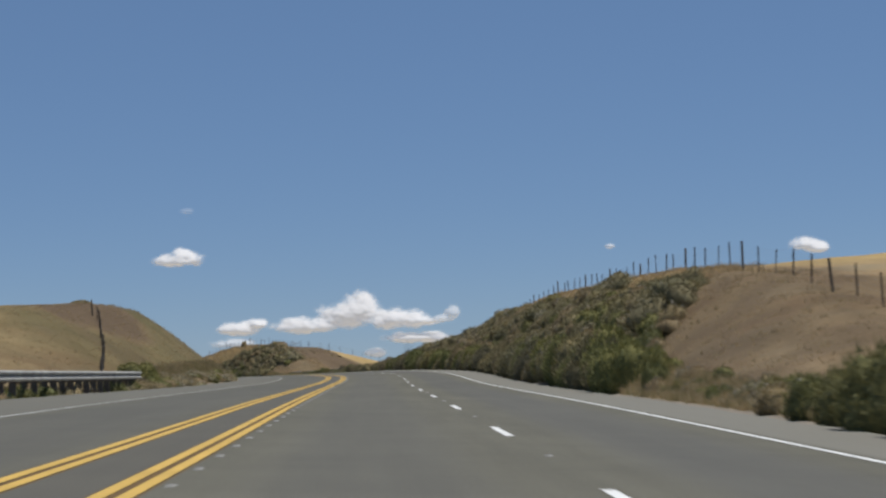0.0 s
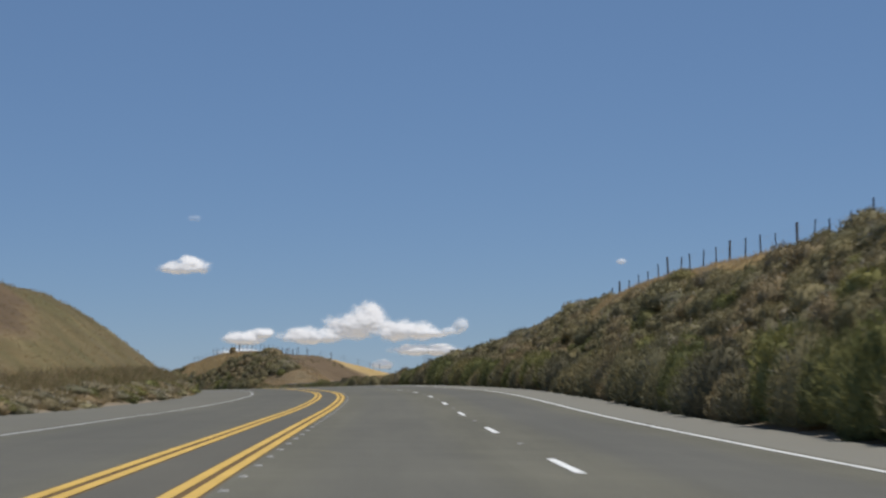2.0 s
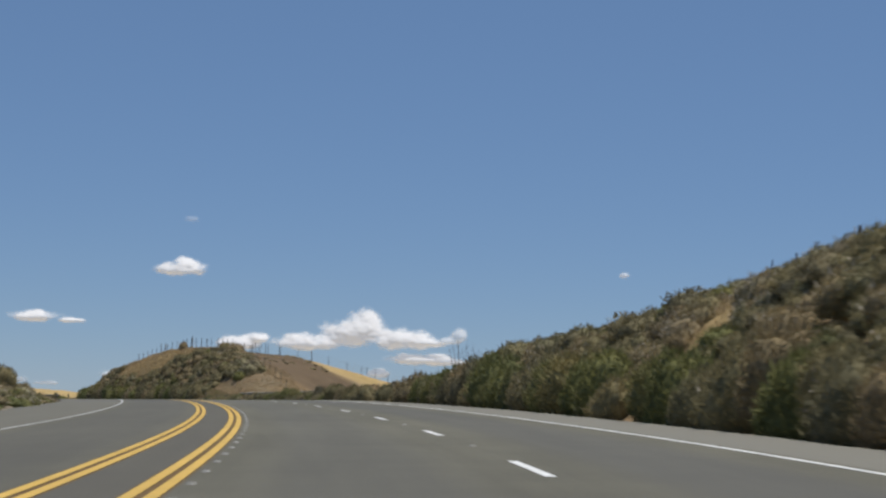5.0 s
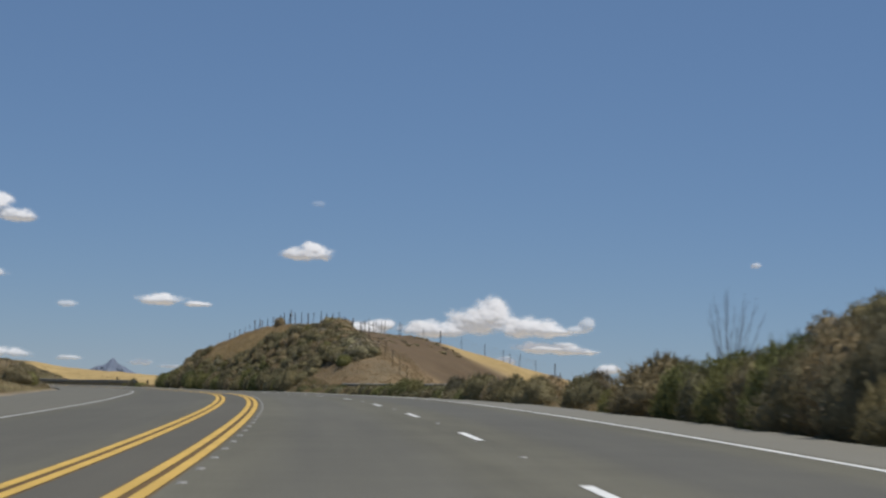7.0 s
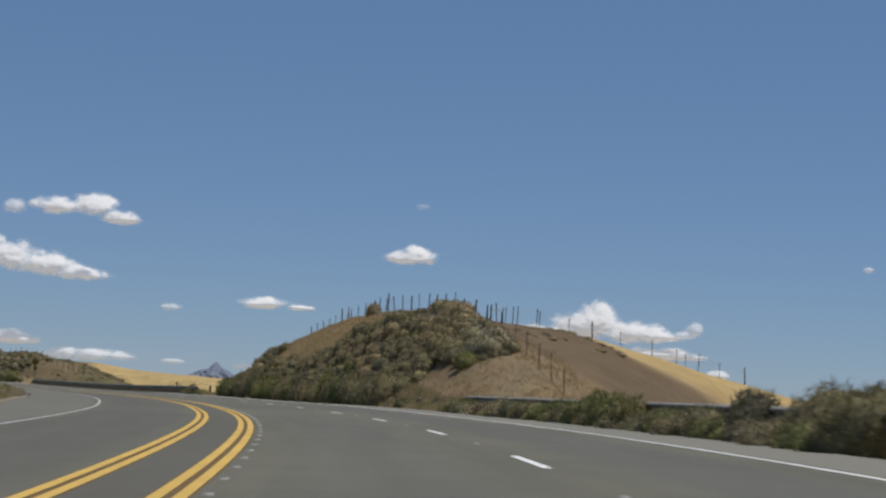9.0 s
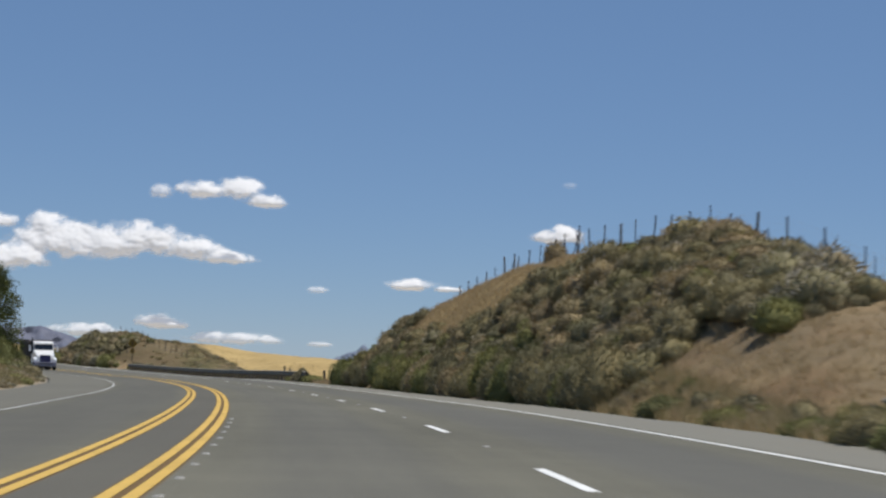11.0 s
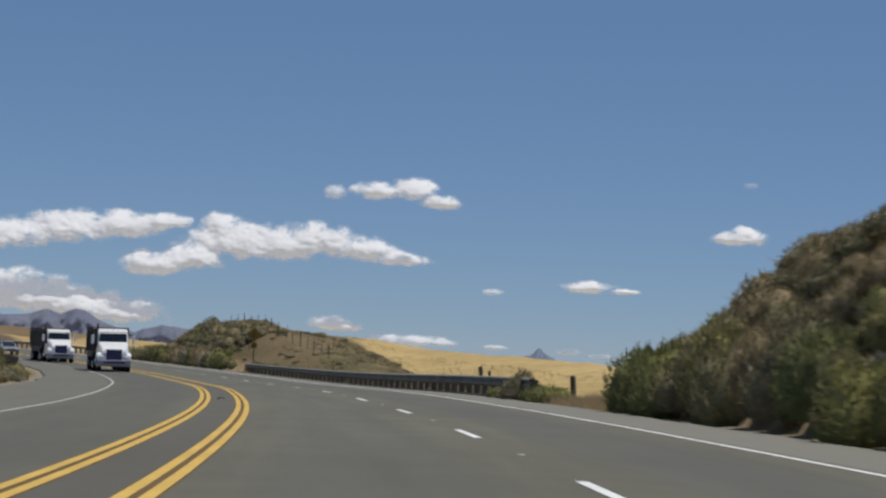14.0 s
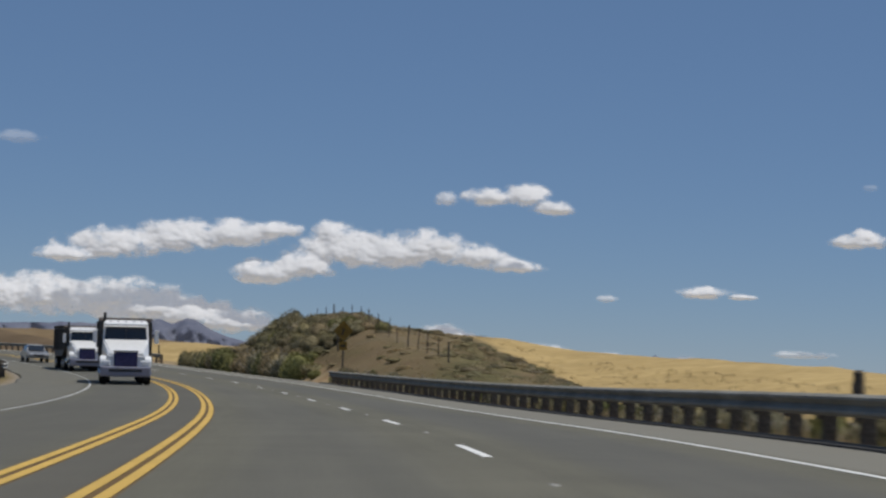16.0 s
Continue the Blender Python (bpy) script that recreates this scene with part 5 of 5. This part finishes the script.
        wheel(root, 1.0 * k, 0.62, 0.5, 0.3)
        for y in (5.0, 6.25):
            wheel(root, 0.92 * k, y, 0.5, 0.52)
        for y in (11.6, 12.8):
            wheel(root, 0.92 * k, y, 0.5, 0.52)
    part("exhaust_stack", tube(bmesh.new(), 0.07, 0.07, (-0.98, 3.75, 0.9), (-0.98, 3.75, 3.35), 12), MAT_DARK, root, "black exhaust stack")
    part("air_cleaner", tube(bmesh.new(), 0.16, 0.16, (-1.2, 2.0, 1.7), (-1.2, 2.0, 2.9), 14), MAT_DARK, root)
    part("chassis", box(bmesh.new(), (0.8, 12.6, 0.24), (0, 7.0, 0.88), 0.02), MAT_DARK, root)
    tr = part("trailer_body", prism([(4.3, 1.35), (4.1, 2.95), (13.9, 2.95), (13.6, 1.35), (12.2, 0.95), (6.2, 0.95)], -1.24, 1.24, None, 0.04), MAT_TRAILER, root, "dull steel trailer body")
    for k in range(14):
        for sx in (-1.26, 1.26):
            part("trailer_rib", box(bmesh.new(), (0.05, 0.07, 1.5), (sx, 4.6 + 0.68 * k, 2.15), 0.01), MAT_TRAILER, tr)
    part("tarpaulin", prism([(4.1, 2.97), (4.4, 3.12), (13.6, 3.12), (13.9, 2.97)], -1.27, 1.27, None, 0.02), MAT_TARP, root, "brown tarpaulin cover")
    return root


lorry(520.0, -6.15, "white lorry with a dark trailer coming round the bend")
lorry(566.0, -6.15, "white lorry with a brown covered trailer following the first")


def saloon_car(s, u):
    root = new("car")
    p = place(s, u, bank(s) * u)
    root.matrix_basis = pose(*p, 0, 0, math.degrees(heading(s)))
    tagged(root, "small silver-grey saloon car on the distant opposite lane", "car")
    silver = plain("silver_car_paint", (0.30, 0.305, 0.31), 0.3, 0.4, 0.5)
    part("body", prism([(-0.05, 0.35), (-0.1, 0.62), (0.25, 0.8), (1.25, 0.92), (3.9, 0.95), (4.45, 0.85), (4.5, 0.4)], -0.88, 0.88, lambda y, z: 0.04 if y < 0.3 else 0.0, 0.07), silver, root)
    cabin = part("cabin", prism([(1.2, 0.9), (1.95, 1.42), (3.1, 1.44), (3.95, 0.93)], -0.8, 0.8, lambda y, z: 0.18 * max(0, (z - 0.9) / 0.5), 0.05), silver, root)
    part("windscreen", box(bmesh.new(), (1.24, 0.03, 0.72), (0, 1.53, 1.17), 0.02, Matrix.Rotation(radians(-55), 4, "X")), MAT_GLASS, cabin)
    for k in (-1, 1):
        part("headlight", box(bmesh.new(), (0.34, 0.08, 0.15), (0.62 * k, -0.07, 0.66), 0.03), MAT_LAMP, root)
        part("side_window", box(bmesh.new(), (0.03, 1.5, 0.3), (0.725 * k, 2.5, 1.18), 0.01, Matrix.Rotation(radians(-19 * k), 4, "Y")), MAT_GLASS, cabin)
        for y in (0.75, 3.6):
            wheel(root, 0.78 * k, y, 0.32, 0.2)
    part("grille", box(bmesh.new(), (0.8, 0.06, 0.14), (0, -0.09, 0.56), 0.02), MAT_DARK, root)


saloon_car(597.0, -6.15)


# ---- distance: mountains, peak, clouds ----
EARLY, MIDDLE, LATE = (-8, 110), (-35, 240), (-62, 365)      # stretches of the drive from which the far things are seen


def sky_point(az, el, reach, eye=LATE):
    """A point in the direction az (left of +y) and el from eye."""
    a, e = np.radians(az + 0.06), np.radians(el)
    return np.stack(np.broadcast_arrays(eye[0] - reach * np.sin(a) * np.cos(e), eye[1] + reach * np.cos(a) * np.cos(e), 1.6 + reach * np.sin(e)), -1)


# distance haze is painted into the base colour and added as a steady glow
def haze_painted_hills(name, dark, light):
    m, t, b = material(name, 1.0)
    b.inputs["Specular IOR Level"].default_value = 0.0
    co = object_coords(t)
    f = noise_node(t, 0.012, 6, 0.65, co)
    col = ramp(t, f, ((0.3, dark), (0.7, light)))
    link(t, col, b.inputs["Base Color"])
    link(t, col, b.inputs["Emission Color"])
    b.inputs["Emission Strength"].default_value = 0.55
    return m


def mountain(name, ridge, reach, mat, label, seed, eye=LATE):
    az = np.linspace(ridge[0][0], ridge[-1][0], 260)
    xs, ys = zip(*sorted(ridge))
    el = np.interp(az, xs, ys)
    rows = 16
    g = [noise.fractal(Vector((a * 3.1, seed, 0)), 0.8, 2.1, 5) for a in az]
    el = el + 0.03 * np.array(g)
    v = []
    for i, a in enumerate(az):
        for j in range(rows):
            k = j / (rows - 1)
            fold = noise.fractal(Vector((a * 1.7, k * 1.6, seed + 7)), 0.9, 2.0, 5)
            v.append(sky_point(a, -0.35 + (el[i] + 0.35) * k, reach - 420 * (1 - k) - 260 * fold * math.sin(k * 3.1), eye))
    f = [tuple(q) for q in grid_faces(len(az), rows)]
    ob = mesh_object(name, v, f, mat, smooth_shade=True)
    return tagged(ob, label, "mountain", kind="structure")


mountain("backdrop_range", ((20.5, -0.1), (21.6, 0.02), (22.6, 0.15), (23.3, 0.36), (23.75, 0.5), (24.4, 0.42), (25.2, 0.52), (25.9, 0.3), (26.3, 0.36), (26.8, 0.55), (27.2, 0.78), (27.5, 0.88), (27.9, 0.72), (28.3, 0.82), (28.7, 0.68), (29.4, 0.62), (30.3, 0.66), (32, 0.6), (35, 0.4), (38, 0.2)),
         4200, haze_painted_hills("painted_haze_mountain", (0.076, 0.084, 0.118), (0.118, 0.124, 0.152)), "hazy blue-grey mountain range on the horizon", 3.0)
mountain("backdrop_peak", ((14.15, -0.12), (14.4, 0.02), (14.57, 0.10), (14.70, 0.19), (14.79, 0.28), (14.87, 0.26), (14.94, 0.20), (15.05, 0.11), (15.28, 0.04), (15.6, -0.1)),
         4350, haze_painted_hills("painted_haze_peak", (0.10, 0.12, 0.16), (0.125, 0.145, 0.18)), "small hazy blue peak on the horizon", 9.0, MIDDLE)


# added emission, fills in the cloud faces that the sun leaves dim
CLOUD_GLOW = 0.36


def cloud_material():
    m = bpy.data.materials.new("cloud_white")
    m.use_nodes = True
    t = m.node_tree
    t.nodes.clear()
    out = t.nodes.new("ShaderNodeOutputMaterial")
    at = t.nodes.new("ShaderNodeAttribute")
    at.attribute_name = "dens"
    diff, trans, glow, clear = (t.nodes.new(n) for n in ("ShaderNodeBsdfDiffuse", "ShaderNodeBsdfTranslucent", "ShaderNodeEmission", "ShaderNodeBsdfTransparent"))
    for n in (diff, trans):
        n.inputs[0].default_value = (0.5, 0.495, 0.49, 1)
    glow.inputs[0].default_value, glow.inputs[1].default_value = (0.86, 0.865, 0.89, 1), CLOUD_GLOW
    m1, ad, m2 = t.nodes.new("ShaderNodeMixShader"), t.nodes.new("ShaderNodeAddShader"), t.nodes.new("ShaderNodeMixShader")
    m1.inputs[0].default_value = 0.12
    link(t, diff.outputs[0], m1.inputs[1]); link(t, trans.outputs[0], m1.inputs[2])
    link(t, m1.outputs[0], ad.inputs[0]); link(t, glow.outputs[0], ad.inputs[1])
    link(t, at.outputs["Fac"], m2.inputs[0])
    link(t, clear.outputs[0], m2.inputs[1]); link(t, ad.outputs[0], m2.inputs[2])
    link(t, m2.outputs[0], out.inputs[0])
    return m


MAT_CLOUD = cloud_material()


def cloud(lumps, label, seed, dense=1.0, ragged=0.45):
    """A cumulus: lumps of (az, el, half width, half height) in degrees; a swelling sheet of vapour that thins out at its edge."""
    pad = 0.3
    a0, a1 = min(l[0] - l[2] for l in lumps) - pad, max(l[0] + l[2] for l in lumps) + pad
    e0, e1 = min(l[1] - l[3] for l in lumps) - pad, max(l[1] + l[3] for l in lumps) + pad
    na, ne = max(16, int((a1 - a0) / 0.026)), max(14, int((e1 - e0) / 0.026))
    az, el = np.meshgrid(np.linspace(a0, a1, na), np.linspace(e0, e1, ne), indexing="ij")
    total = np.zeros(az.shape)
    for ca, ce, ra, re in lumps:
        below = np.where(el < ce, 1.45, 1.0)         # flat bases
        total += np.exp(3.5 * np.clip(1 - ((az - ca) / ra) ** 2 - ((el - ce) / re * below) ** 2, -3, 1))
    d = np.log(total + 1e-9) / 3.5
    n, n2 = np.empty(az.shape), np.empty(az.shape)
    for i in range(na):
        for j in range(ne):
            n[i, j] = noise.fractal(Vector((az[i, j] * 2.1, el[i, j] * 2.9, seed)), 0.75, 2.1, 6)
            n2[i, j] = noise.fractal(Vector((az[i, j] * 1.7, el[i, j] * 2.4, seed + 5)), 1.0, 2.0, 3)
    body = d + ragged * 1.5 * n + 0.3
    alpha = dense * smooth(body, -0.05, 1.0)
    rim = np.minimum(np.minimum(az - a0, a1 - az), np.minimum(el - e0, e1 - el))
    alpha = alpha * smooth(rim, 0.0, 0.1)
    # the face leans back, so that its upper part looks to the sun and its base to the ground
    reach = 4450 + 55 * (el - e0) - 22 * np.clip(d + 0.35 * n2 + 0.4, 0, 1.5)
    eye = EARLY if a1 < 9.5 else (MIDDLE if a1 < 17 else LATE)
    v = sky_point(az, el, reach, eye).reshape(-1, 3)
    ob = mesh_object("cloud", v, [tuple(q) for q in grid_faces(na, ne)], MAT_CLOUD, smooth_shade=True)
    attr = ob.data.attributes.new("dens", "FLOAT", "POINT")
    attr.data.foreach_set("value", alpha.astype(np.float32).ravel())
    return tagged(ob, label, "cloud", "clouds", "structure")


cloud([(5.0, 1.62, 1.0, 0.44), (4.72, 1.9, 0.5, 0.46), (6.2, 1.38, 0.95, 0.27), (3.7, 1.5, 0.9, 0.32), (2.85, 1.46, 0.55, 0.15)], "large bright white cumulus cloud above the road", 1.0)
cloud([(2.15, 1.66, 0.24, 0.22), (2.45, 1.52, 0.3, 0.12)], "thin wisp at the tail of the large cloud", 2.0, 0.55)
cloud([(8.1, 1.32, 0.62, 0.24), (7.6, 1.45, 0.3, 0.18)], "small white cumulus cloud beside the large one", 4.0)
cloud([(3.1, 1.0, 0.95, 0.2), (2.3, 0.95, 0.5, 0.11)], "low flat white cloud", 7.0)
cloud([(4.3, 0.6, 0.3, 0.15), (1.55, 0.5, 0.3, 0.16)], "tiny pale cloud low over the hills", 8.0, 0.8)
cloud([(9.62, 3.36, 0.7, 0.24), (9.5, 3.5, 0.35, 0.2)], "small lone white cloud in the blue", 11.0)
cloud([(13.55, 1.92, 0.72, 0.2), (12.6, 1.85, 0.4, 0.08)], "small flat white cloud in the blue", 14.0)
cloud([(16.1, 1.7, 0.28, 0.12)], "tiny faint cloud", 17.0, 0.55)
cloud([(-7.65, 3.3, 0.5, 0.2), (-8.0, 3.2, 0.35, 0.18)], "small white cloud above the fence line", 19.0)
cloud([(-2.3, 3.42, 0.14, 0.09)], "tiny faint puff of cloud", 21.0, 0.6)
cloud([(9.4, 4.75, 0.22, 0.1)], "tiny faint shred of cloud", 22.0, 0.18)
cloud([(19.55, 4.38, 0.62, 0.3), (18.5, 4.45, 0.62, 0.36), (17.75, 4.15, 0.55, 0.24)], "white cumulus cloud high in the blue", 23.0)
cloud([(20.65, 4.3, 0.3, 0.24)], "small pale puff of cloud", 25.0, 0.7)
cloud([(23.5, 2.85, 1.1, 0.6), (22.2, 2.8, 1.2, 0.58), (23.75, 3.2, 0.55, 0.42), (21.0, 2.95, 1.0, 0.52), (19.8, 2.75, 0.9, 0.36), (18.8, 2.55, 0.8, 0.22), (25.5, 2.15, 0.95, 0.4), (24.5, 2.35, 0.9, 0.42)], "long bank of grey-based white cumulus cloud", 27.0)
cloud([(29.6, 2.75, 1.3, 0.48), (27.9, 3.0, 1.2, 0.52), (26.3, 3.15, 1.1, 0.42), (25.2, 3.3, 0.7, 0.26), (30.8, 2.45, 0.8, 0.26)], "long trailing bank of white cumulus cloud", 33.0)
cloud([(31.6, 1.3, 1.7, 0.65), (29.8, 1.25, 1.4, 0.6), (28.6, 1.15, 1.3, 0.6), (27.4, 0.98, 1.2, 0.52), (26.2, 0.8, 1.1, 0.4), (33.6, 1.2, 1.4, 0.6)], "heavy grey-white cloud bank over the mountains", 36.0)
cloud([(20.6, 0.72, 0.62, 0.24), (20.2, 0.66, 0.4, 0.15)], "low white cloud behind the hill", 39.0)
cloud([(22.5, 0.42, 1.0, 0.22), (18.6, 0.32, 1.3, 0.2)], "low hazy white cloud on the horizon", 42.0, 0.8)
cloud([(14.0, 0.2, 0.35, 0.1), (13.3, 0.12, 0.4, 0.07), (16.0, 0.25, 0.3, 0.08)], "faint low cloud by the far peak", 45.0, 0.6)
cloud([(8.1, 0.95, 0.7, 0.16), (11.0, 0.4, 0.8, 0.12)], "faint low cloud over the field", 47.0, 0.6)
cloud([(32.3, 5.5, 0.7, 0.2)], "faint high shred of cloud", 48.0, 0.25)

build_studs()
